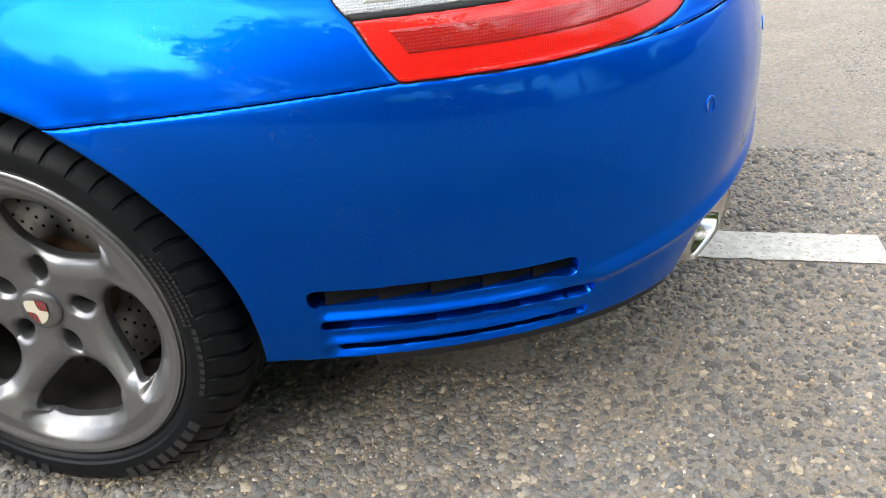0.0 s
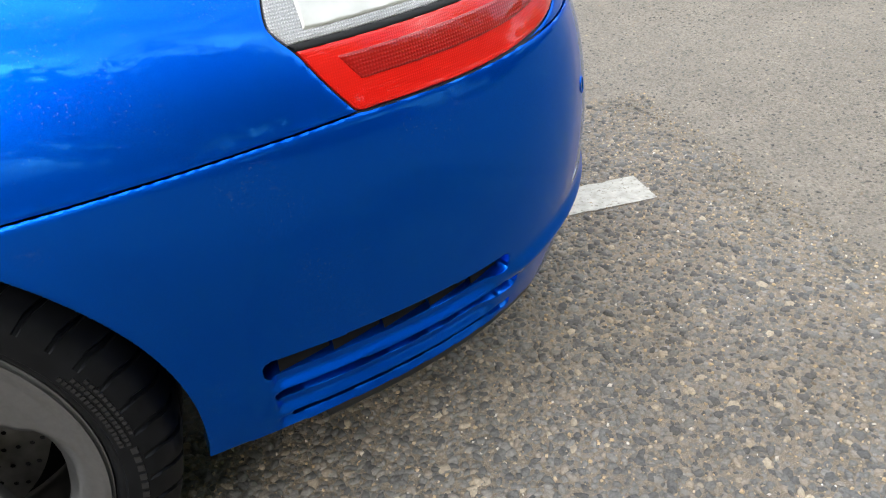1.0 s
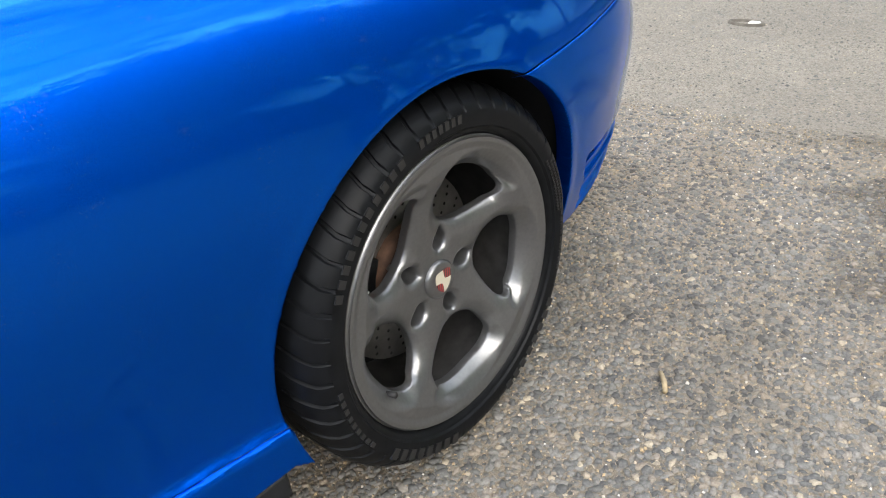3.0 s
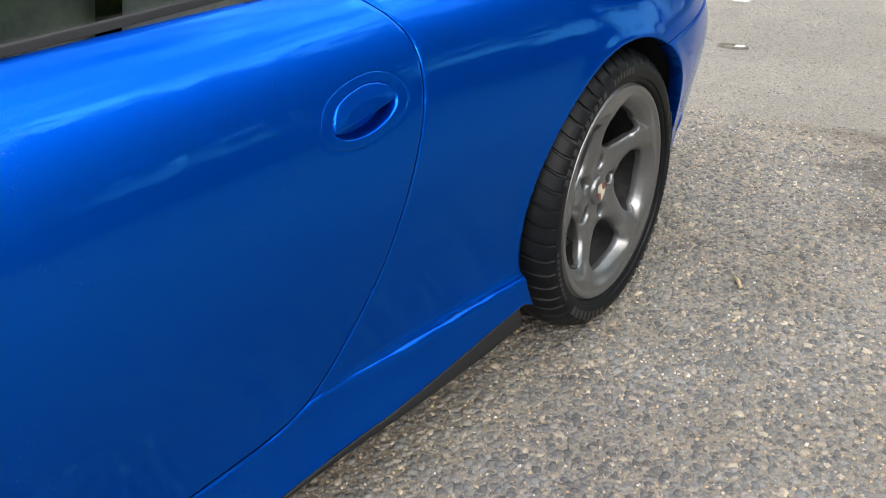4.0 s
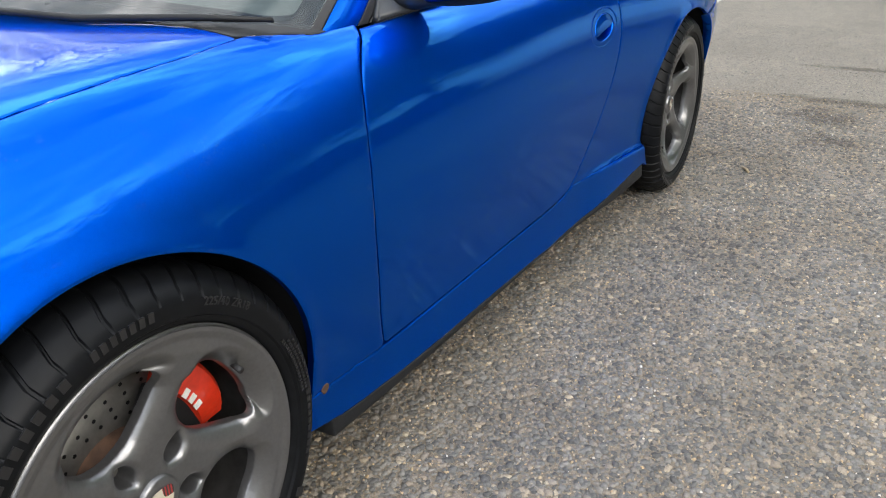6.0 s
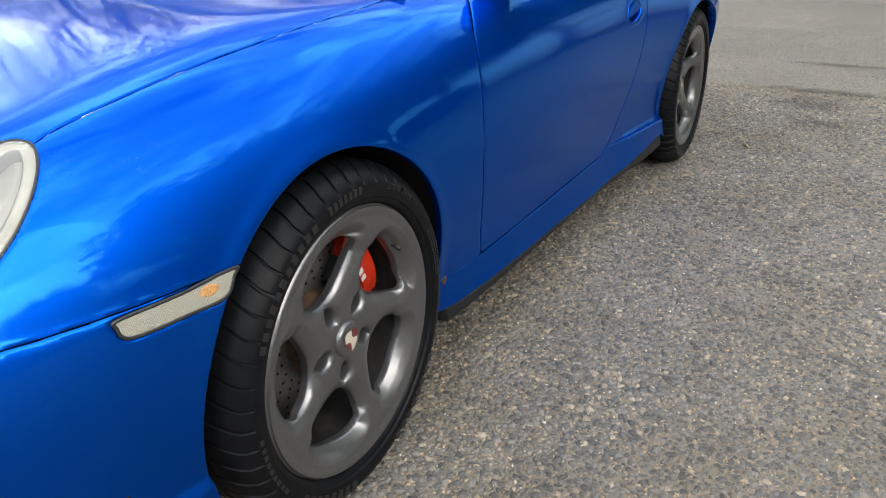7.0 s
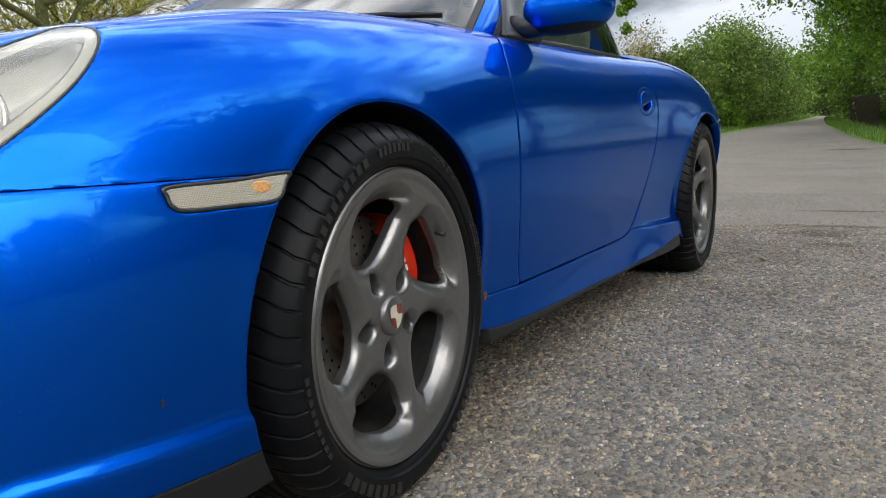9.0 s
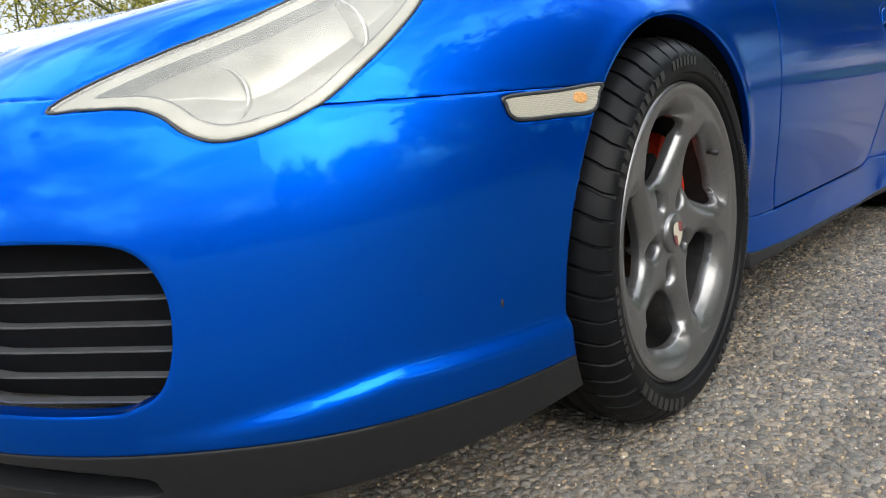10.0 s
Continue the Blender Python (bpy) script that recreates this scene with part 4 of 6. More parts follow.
def glasshouse():
    sh = lambda name, fields, mat, label="", **kw: shell(name, fields, mat, label, skin=CABIN_SKIN, **kw)
    sh("roof", [lambda V: np.maximum((v_of(V) - 2.9) * 0.2, np.minimum(np.minimum(u_of(V) - 4.4, 8.4 - u_of(V)) * 0.2, -glass_top(V) - 0.012))], PAINT, whole=True, depth=0.02)
    sh("headlining", [lambda V: (v_of(V) - 2.95) * 0.2], CABIN, "pale grey headlining", whole=True, depth=0.01, sink=0.035)
    sh("windscreen", [lambda V: f_screen(V) - 0.006], GLASS, "clear curved windscreen", whole=True, depth=0.004).visible_shadow = False
    V, F = panel(CABIN_SKIN, [lambda V: f_screen(V) - 0.004, lambda V: -np.minimum.reduce([2.79 - u_of(V), v_of(V) - 0.21, 2.5 - v_of(V)]) * 0.2], depth=0.001, strip=0)
    V[:, :3] -= V[:, 3:6] * 0.006
    V, F = mirrored(V, F)
    piece("screen_border", mesh_of("screen_border", V, F, FRIT), car, "black printed border of the screen")
    # small print in the screen's corner, too fine to read
    for k in range(3):
        V, F = panel(CABIN_SKIN, [lambda V, k=k: 0.03 - 0.006 * k - np.abs(u_of(V) - 2.53 - 0.012 * k), lambda V, k=k: 0.006 - np.abs(v_of(V) - 0.345 + 0.022 * k)], depth=0.0004, strip=0)
        V[:, :3] -= V[:, 3:6] * 0.0055
        piece("screen_print", mesh_of("screen_print", V, F, WHITE), car)
    sh("screen_seal", [lambda V: f_screen(V) + 0.020, lambda V: 0.007 - f_screen(V)], SEAL, whole=True, depth=0.01)
    sh("pillar", [lambda V: np.minimum.reduce([u_of(V) - 3.19, 3.71 - u_of(V), 2.9 - v_of(V)]) * 0.2], PAINT, depth=0.03)
    sh("window_seal", [lambda V: np.minimum.reduce([u_of(V) - 3.72, 3.88 - u_of(V), 2.9 - v_of(V)]) * 0.2], SEAL, depth=0.02)
    glass = sh("side_window", [lambda V: f_side(V) - 0.004, lambda V: v_of(V) * 0.2 - 0.02], GLASS, "side window glass", depth=0.004)
    glass.visible_shadow = False
    sh("waist_seal", [lambda V: 0.10 - v_of(V), lambda V: np.minimum(u_of(V) - 3.9, 7.9 - u_of(V))], SEAL, depth=0.02)
    sh("glass_frame", [lambda V: 0.012 - np.abs(glass_top(V) + 0.004), lambda V: np.minimum(u_of(V) - 4.0, 8.0 - u_of(V))], SEAL, depth=0.01)
    sh("window_post", [lambda V: 0.05 - np.abs(u_of(V) - 6.75), glass_top], SEAL, depth=0.02)
    sh("rear_window", [lambda V: f_back(V) - 0.006], GLASS, whole=True, depth=0.004).visible_shadow = False


glasshouse()


def blemishes():
    """A rust spot where the wing meets the sill, and a green fleck on the front bumper."""
    for name, cx, cz, rx, rz, mat, label in (("rust_spot", 0.352, 0.276, 0.010, 0.009, RUST, "brown rust spot"), ("dirt_fleck", -0.472, 0.310, 0.0022, 0.005, SEAL, "small dark fleck of dirt")):
        loop = soft_loop([(cx + rx, cz + 0.3 * rz), (cx + 0.2 * rx, cz + rz), (cx - rx, cz + 0.5 * rz), (cx - 0.5 * rx, cz - rz), (cx + 0.6 * rx, cz - 0.8 * rz)], 20)
        fine = body_skin(260, 260, 8.1, 8.7, 0.6, 2.2) if cx > 0 else body_skin(260, 260, 4.6, 5.2, 0.8, 2.2)
        V, F = panel(fine, [lambda V: inside(XZ(V), loop), lambda V: -0.5 - V[:, 1]], depth=0.0006, strip=0)
        V[:, :3] += V[:, 3:6] * 0.0007
        if len(F):
            piece(name, mesh_of(name, V, F, mat), car, label)
        else:
            print("no faces for", name)


blemishes()


# ---------------------------------------------------------------- the car: wheels
WINDOW = np.array([(0, 0.193), (12, 0.192), (20.5, 0.185), (25, 0.168), (26.5, 0.145), (24, 0.121), (16, 0.104), (5, 0.098), (-7, 0.102), (-15.5, 0.115), (-21.5, 0.131), (-26, 0.150), (-28.5, 0.170), (-26.5, 0.186), (-18, 0.193), (-9, 0.194)])
# the hollow between each opening and the rim's lip
POCKET = np.array([(27, 0.172), (27, 0.193), (20, 0.211), (8, 0.221), (-8, 0.224), (-22, 0.221), (-31, 0.208), (-33, 0.190), (-28, 0.172), (-20, 0.158), (0, 0.150), (18, 0.156)])


def polar(r, deg):
    return np.stack([r * np.cos(np.radians(deg)), r * np.sin(np.radians(deg))], -1)


def lathe(profile, n, mat_name=None):
    """Rings of (radius, y) about the y axis."""
    V, F = [], []
    m = len(profile)
    for k in range(n):
        t = 2 * math.pi * k / n
        for r, y in profile:
            V.append((r * math.cos(t), y, r * math.sin(t)))
    for k in range(n):
        k2 = (k + 1) % n
        for i in range(m - 1):
            F.append((k * m + i, k * m + i + 1, k2 * m + i + 1, k2 * m + i))
    return V, F


def rim_mesh(first, dish, k):
    """Five swept spokes cut from a turned face, y = 0 at the outer lip, inwards is +y."""
    nr, na = 115, 540
    rs, an = np.linspace(0.030, 0.2455, nr), np.linspace(0, 2 * np.pi, na)
    R, T = np.meshgrid(rs, an, indexing="ij")
    P = np.stack([R * np.cos(T), 0 * R, R * np.sin(T)], 2)
    turned = lambda shape, n: [polar(*(soft_loop(np.stack([shape[:, 1], shape[:, 0] + first + 72 * q], 1), n).T)) for q in range(5)]
    loops, pockets = turned(WINDOW, 64), turned(POCKET, 60)
    lugs = [soft_loop(polar(np.array([0.046, 0.054, 0.066, 0.079, 0.088, 0.079, 0.066, 0.054]), first + 14 + 72 * q + np.array([0, 11, 13, 9, 0, -9, -13, -11.0])), 30) for q in range(5)]
    XZp = np.stack([P[..., 0].ravel(), P[..., 2].ravel()], 1)
    near = lambda L: np.maximum.reduce([inside(XZp, q) for q in L]).reshape(R.shape)
    d, dp, dl = near(loops), near(pockets), near(lugs)
    # the spokes are crowned and roll over into the openings; towards the rim each opening starts from a hollow
    fall = 0.014 * np.clip(1 + d / 0.032, 0, 1) ** 2.0 + 0.003 * np.clip(1 + d / 0.009, 0, 1) ** 2
    hollow = np.clip(dp / 0.030, 0, 1)
    hollow = 0.024 * hollow ** 1.25
    blend = np.clip((R - 0.160) / 0.03, 0, 1)
    y = dish * (1 - np.clip((R - 0.045) / 0.16, 0, 1) ** 1.5) + 0.004
    y = y + fall * (1 - blend) + hollow * blend
    y = y + 0.007 * np.clip(1 + dl / 0.011, 0, 1) ** 2 + 0.034 * np.clip(dl / 0.005, 0, 1)
    y = y - 0.004 * np.clip((R - 0.224) / 0.010, 0, 1)
    y = np.where(R > 0.2415, 0.0045, y)
    y = np.where(R > 0.2435, y + 0.012 * ((R - 0.2435) / 0.002), y)
    P[..., 1] = y
    s = grid(P, True)
    s.V[:, 3:6] = (0, -1, 0)
    pp = lambda V: V[:, [0, 2]]
    fields = [lambda V: -np.maximum.reduce([inside(pp(V), L) for L in loops])]
    V, F = panel(s, fields, depth=0.013, roll=0.0012, strip=0.002, weld=True)
    V[:, [0, 2]] *= k
    return [tuple(p[:3]) for p in V], F


def tyre_mesh(width, radius, tilt, k, groove):
    """A low tyre with shoulder grooves, ribs and side marks; the outer wall near y = 0."""
    prof = [(0.243 * k, 0.014), (0.246 * k, 0.004), (0.252 * k, -0.002), (0.256 * k, -0.003), (0.259 * k, -0.007), (0.272, -0.009), (0.282, -0.0078), (0.291, -0.003), (0.2995, 0.006), (radius - 0.0085, 0.017), (radius - 0.003, 0.030)]
    m = len(prof)
    ys = np.linspace(0.043, width - 0.035, 25)
    prof += [(radius, float(y)) for y in ys]
    prof += [(radius - 0.003, width - 0.022), (radius - 0.012, width - 0.008), (0.285, width), (0.26, width - 0.002), (0.243, width - 0.014)]
    n = 1024
    pr = np.array(prof)
    T = np.linspace(0, 2 * np.pi, n, endpoint=False)[:, None]
    R, Y = np.repeat(pr[None, :, 0], n, 0), np.repeat(pr[None, :, 1], n, 0)
    # curved shoulder grooves, swept one way
    ph = (T * 52 / (2 * np.pi) + 1e-6) % 1.0
    S = T - 2 * np.pi / 64 * 0.6 * np.sin(np.clip((Y - 0.005) / 0.09, 0, 1) * 2.2) * tilt
    near = (Y > 0.0) & (Y < min(0.068, width * 0.3)) & (R > radius - 0.012)
    near = near | ((R > 0.290) & (Y < 0.035) & (Y > -0.004))
    cutd = np.where(near & (ph < groove), 0.0050, 0.0)
    far = (Y > width * 0.64) & (R > radius - 0.012)
    cutd = np.where(far & (ph < 0.11), 0.0055, cutd)
    for c in (0.34, 0.5, 0.66):
        cutd = np.where(np.abs(Y - width * c) < 0.0055, 0.007, cutd)
    R = R - cutd
    V = np.stack([R * np.cos(S), Y, R * np.sin(S)], 2).reshape(-1, 3)
    k = len(prof)
    F = []
    for a in range(n):
        b = (a + 1) % n
        for i in range(k - 1):
            F.append((a * k + i, a * k + i + 1, b * k + i + 1, b * k + i))
    # the tyre sits a little flat on the road
    z = V[:, 2]
    V[:, 2] = np.where(z < -(radius - 0.006), -(radius - 0.006) + 0.1 * (z + radius - 0.006), z)
    return V, F


def side_marks(r0, r1, spans):
    """Raised blocks on the tyre wall in place of its lettering."""
    V, F = [], []
    for a0, a1, h0, h1, count in spans:
        for k in range(count):
            b0 = a0 + (a1 - a0) * k / count
            b1 = b0 + (a1 - a0) / count * 0.62
            o = len(V)
            for t in (b0, b1):
                for r in (h0, h1):
                    for y in (-0.0102, -0.006):
                        p = polar(np.array(r), np.array(t))
                        V.append((float(p[0]), y, float(p[1])))
            F += [tuple(o + i for i in q) for q in ((0, 2, 6, 4), (0, 4, 5, 1), (4, 6, 7, 5), (6, 2, 3, 7), (2, 0, 1, 3))]
    return V, F


def tyre_text(words, middle, radius, size):
    """Raised writing bent round the tyre wall, its foot towards the hub."""
    cu = bpy.data.curves.new("tyre_size", "FONT")
    cu.body, cu.size, cu.extrude, cu.align_x, cu.resolution_u = words, size, 0.0012, "CENTER", 2
    ob = new("tyre_size", cu)
    me = bpy.data.meshes.new_from_object(ob)
    bpy.data.objects.remove(ob)
    for v in me.vertices:
        t, r = radians(middle) - v.co.x / radius, radius + v.co.y
        v.co = (r * math.cos(t), -0.0088 - v.co.z, r * math.sin(t))
    me.materials.clear()
    me.materials.append(LETTER)
    me.update()
    return me


def make_wheel(x, y, first, dish, width, radius, caliper_at, valve_at, tilt, span=32, k=1.0, words="", groove=0.12):
    """A wheel at the left side; its twin goes to the right."""
    z = radius - 0.004
    tyre_m = mesh_of("tyre", *tyre_mesh(width, radius, tilt, k, groove), RUBBER)
    tyre_m.set_sharp_from_angle(angle=radians(38))
    rv, rf = rim_mesh(first, dish, k)
    rim_m = mesh_of("wheel", rv, rf, ALLOY)
    rim_m.set_sharp_from_angle(angle=radians(60))
    barrel_m = mesh_of("rim_barrel", *lathe([(0.2435 * k, 0.012), (0.238 * k, 0.016), (0.222, 0.03), (0.214, 0.06), (0.212, width - 0.05), (0.225, width - 0.02)], 96), BARREL)
    marks_m = mesh_of("tyre_lettering", *side_marks(0, 0, [(112, 158, 0.269, 0.282, 11), (86, 106, 0.269, 0.282, 7), (5, 30, 0.263, 0.268, 18), (5, 28, 0.271, 0.2755, 16), (8, 26, 0.279, 0.283, 12), (-70, -30, 0.270, 0.286, 8), (-20, 5, 0.272, 0.279, 9), (185, 215, 0.272, 0.280, 9), (225, 262, 0.268, 0.286, 8)]), LETTER, False)
    cap_prof = [(0.001, dish - 0.006), (0.020, dish - 0.0055), (0.0285, dish - 0.004), (0.033, dish - 0.001), (0.0335, dish + 0.012)]
    cap_m = mesh_of("centre_cap", *lathe(cap_prof, 40), ALLOY)
    # a plain shield of coloured fields on the cap
    crest = soft_loop([(-0.017, 0.016), (0, 0.019), (0.017, 0.016), (0.018, 0), (0.012, -0.013), (0, -0.021), (-0.012, -0.013), (-0.018, 0)], 40)
    y0 = dish - 0.0072
    cv = [(0, y0, 0)] + [(float(a), y0, float(b)) for a, b in crest]
    crest_m = mesh_of("crest", cv, [(0, 1 + k, 1 + (k + 1) % 40) for k in range(40)], make_crest(), False)
    disc_parts = [lathe([(0.08, dish + 0.075), (0.163, dish + 0.075), (0.163, dish + 0.10), (0.08, dish + 0.10)], 64)]
    # flat near-black dots on the disc stand for shaded drilled holes
    hole_v, hole_f = [], []
    for h in range(26):
        for j, r in enumerate((0.098, 0.113, 0.128, 0.143, 0.154)):
            t = 2 * math.pi * (h + 0.22 * j) / 26
            o = len(hole_v)
            for q in range(6):
                a = math.pi * q / 3
                hole_v.append((r * math.cos(t) + 0.0032 * math.cos(a), dish + 0.0742, r * math.sin(t) + 0.0032 * math.sin(a)))
            hole_f.append(tuple(range(o, o + 6)))
    disc_m = mesh_of("brake_disc", *joined(*disc_parts), STEEL)
    holes_m = mesh_of("hole_pattern", hole_v, hole_f, DARK, False)
    hat_m = mesh_of("disc_hub", *lathe([(0.001, dish + 0.05), (0.070, dish + 0.05), (0.078, dish + 0.058), (0.081, dish + 0.085)], 48), RUST)
    back_m = mesh_of("brake_shield", *lathe([(0.02, dish + 0.14), (0.2, dish + 0.14), (0.21, dish + 0.16)], 48), DARK)
    # caliper: a curved block with rounded corners over the disc
    V, F = [], []
    up = 0.014 if span < 30 else 0.0
    sec = [(0.116 + up, 0.062), (0.120 + up, 0.054), (0.166 + up, 0.054), (0.172 + up, 0.060), (0.175 + up, 0.085), (0.175 + up, 0.15), (0.116 + up, 0.15)]
    n = 12
    for i in range(n + 1):
        t = caliper_at - span + 2 * span * i / n
        e = 1 - 0.14 * (abs(i - n / 2) / (n / 2)) ** 4
        for r, yy in sec:
            rr = 0.139 + up + (r - 0.139 - up) * e
            V.append((rr * math.cos(radians(t)), yy + 0.018 + (1 - e) * 0.05, rr * math.sin(radians(t))))
    ns = len(sec)
    for i in range(n):
        for j in range(ns):
            F.append((i * ns + j, i * ns + (j + 1) % ns, (i + 1) * ns + (j + 1) % ns, (i + 1) * ns + j))
    F += [tuple(range(ns))[::-1], tuple(range(n * ns, n * ns + ns))]
    cal_m = mesh_of("brake_caliper", V, F, RED, False)
    # black blocks: the pad, and the shade on the disc beside the caliper
    pad = bmesh.new()
    for i in range(5):
        t = radians(caliper_at - span + 2 * span * (i + 0.5) / 5)
        box(pad, 0.112 * math.cos(t) - 0.026, 0.112 * math.cos(t) + 0.026, dish + 0.058, dish + 0.073, 0.112 * math.sin(t) - 0.026, 0.112 * math.sin(t) + 0.026, 0.004, Matrix.Rotation(-t, 4, "Y"))
    pad_m = bpy.data.meshes.new("brake_pad")
    pad.to_mesh(pad_m)
    pad.free()
    pad_m.materials.append(PLASTIC)
    bars = bmesh.new()
    for i in range(3):
        t = radians(caliper_at - 9 + 7 * i)
        m = Matrix.Rotation(-t, 4, "Y")
        box(bars, 0.139 * math.cos(t) - 0.007, 0.139 * math.cos(t) + 0.007, 0.0705, 0.0725, 0.139 * math.sin(t) - 0.005, 0.139 * math.sin(t) + 0.005, 0, m)
    bars_m = bpy.data.meshes.new("caliper_marks")
    bars.to_mesh(bars_m)
    bars.free()
    bars_m.materials.append(WHITE)
    p = polar(np.array(0.205), np.array(float(valve_at)))
    vv, vf = tube([(p[0], 0.045, p[1]), (p[0] * 0.97, 0.02, p[1] * 0.97), (p[0] * 0.955, 0.006, p[1] * 0.955)], [0.0045, 0.0042, 0.005], 10)
    valve_m = mesh_of("valve", vv, vf, SEAL)
    bolts = []
    for q in range(5):
        c = polar(np.array(0.066 * k), np.array(first + 14.0 + 72 * q))
        bolts.append(mesh_of("wheel_bolt", *tube([(c[0], dish + 0.06, c[1]), (c[0], dish + 0.034, c[1])], [0.0085, 0.008], 6), STEEL, False))
    for sgn in (1, -1):
        w = piece("wheel", rim_m, car, "five-spoke gunmetal alloy wheel with a low black tyre")
        w.matrix_basis = Matrix.Translation((x, sgn * y, z)) @ Matrix.Diagonal((1, sgn, 1, 1))
        for nm, me, lb in (("tyre", tyre_m, "worn black low-profile tyre"), ("rim_barrel", barrel_m, ""), ("tyre_lettering", marks_m, ""), ("centre_cap", cap_m, ""), ("crest", crest_m, "small coloured shield"), ("brake_disc", disc_m, "drilled steel disc"), ("hole_pattern", holes_m, ""), ("disc_hub", hat_m, "rusty hub"), ("brake_shield", back_m, ""), ("brake_caliper", cal_m, "red painted caliper"), ("caliper_marks", bars_m, ""), ("brake_pad", pad_m, "dark block for the brake pad and the shade beside it"), ("valve", valve_m, "black valve stem"), *(("wheel_bolt", m, "") for m in bolts)):
            tagged(piece(nm, me, w, lb), kind="stuff" if nm in ("tyre_lettering", "hole_pattern") else "")
        if sgn == 1 and words:
            piece("tyre_size", tyre_text(words, 60, 0.2715, 0.0165), w, "raised size marking on the tyre wall")


CREST = []


def make_crest():
    if CREST:
        return CREST[0]
    p = Mat("enamel_shield").set(Roughness=0.3, Metallic=0.2, Coat_Weight=0.6)
    v = p.coord()
    sx = p.node("ShaderNodeSeparateXYZ")
    p.link(v, sx.inputs["Vector"])
    wave = p.math("FRACT", p.math("MULTIPLY", sx.outputs["X"], 210.0))
    bands = p.ramp(wave, [(0.0, (0.35, 0.03, 0.03)), (0.49, (0.35, 0.03, 0.03)), (0.5, (0.03, 0.03, 0.03)), (1, (0.03, 0.03, 0.03))])
    quarter = p.math("GREATER_THAN", p.math("MULTIPLY", sx.outputs["X"], sx.outputs["Z"]), 0.000015)
    p.into(p.mix(quarter, (0.62, 0.58, 0.46), bands), "Base Color")
    CREST.append(p.m)
    return p.m


make_wheel(0.0, -0.857, 36, 0.022, 0.225, 0.316, 32, 36, 1.0, 28, words="225/40 ZR18")
make_wheel(2.35, -0.912, 64, 0.042, 0.285, 0.316, 176, 215, 1.0, 21, 0.995, groove=0.17)


# ---------------------------------------------------------------- the car: fittings
def ellipsoid(c, r, n=40, m=28, shape=None):
    V, F = [], []
    for i in range(m + 1):
        a = math.pi * i / m
        for k in range(n):
            t = 2 * math.pi * k / n
            p = [math.sin(a) * math.cos(t), math.sin(a) * math.sin(t), math.cos(a)]
            if shape:
                p = shape(*p)
            V.append((c[0] + p[0] * r[0], c[1] + p[1] * r[1], c[2] + p[2] * r[2]))
    for i in range(m):
        for k in range(n):
            k2 = (k + 1) % n
            F.append((i * n + k, (i + 1) * n + k, (i + 1) * n + k2, i * n + k2))
    return V, F


def mirror_shape(x, y, z):
    s = lambda v, e: math.copysign(abs(v) ** e, v)
    flat = 0.55 if x > 0 else 1.0
    return s(x, 0.85) * flat, s(y, 0.72), s(z, 0.85)


def door_mirror():
    mid, rad = (0.872, -0.848, 0.902), (0.092, 0.102, 0.061)
    V, F = ellipsoid(mid, rad, shape=mirror_shape)
    V = [(x + 0.36 * (-0.848 - y), y, z + 0.10 * (-0.848 - y)) for x, y, z in V]
    housing = piece("door_mirror", mesh_of("door_mirror", V, F, PAINT), car, "rounded blue door mirror on a dark foot")
    lower = [(x, y, z - 0.004) for x, y, z in V]
    s = Skin(np.array([(*p, 0, 0, 1, 0, 0, 0) for p in V]), [list(q) for q in F])
    cap, capf = panel(s, [lambda W: 0.857 - W[:, 2] + 0.10 * (-0.848 - W[:, 1])], depth=0.0, roll=0.0, strip=0)
    cap[:, :3] = (cap[:, :3] - np.array(mid)) * 1.012 + np.array(mid)
    piece("mirror_base", mesh_of("mirror_base", cap, capf, PLASTIC), housing)
    # foot: a dark triangle in the window's front corner that runs out to an arm
    tri = [(0.688, -0.733, 0.822), (0.70, -0.728, 0.84), (0.845, -0.665, 0.985), (0.93, -0.675, 0.94), (0.96, -0.715, 0.845), (0.93, -0.735, 0.83)]
    bm = bmesh.new()
    a = [bm.verts.new(p) for p in tri]
    b = [bm.verts.new((p[0], p[1] - 0.02, p[2] + 0.003)) for p in tri]
    bm.faces.new(a[::-1])
    bm.faces.new(b)
    for i in range(len(tri)):
        j = (i + 1) % len(tri)
        bm.faces.new((a[i], a[j], b[j], b[i]))
    bmesh.ops.bevel(bm, geom=list(bm.edges), offset=0.004, segments=2, affect="EDGES")
    foot = part("mirror_foot", bm, TRIM, housing, "dark grey plastic foot", True)
    V, F = tube([(0.80, -0.71, 0.856), (0.825, -0.755, 0.858), (0.85, -0.80, 0.868), (0.87, -0.845, 0.882)], [0.050, 0.046, 0.042, 0.040], 16)
    V = [(x, y, 0.866 + (z - 0.866) * 0.62) for x, y, z in map(tuple, V)]
    piece("mirror_arm", mesh_of("mirror_arm", V, F, TRIM), housing)
    for o in (housing, *housing.children):
        c = o.copy()
        scene.collection.objects.link(c)
        c.parent = car if o == housing else twin
        if o == housing:
            twin = c
            c.matrix_basis = Matrix.Diagonal((1, -1, 1, 1))


door_mirror()


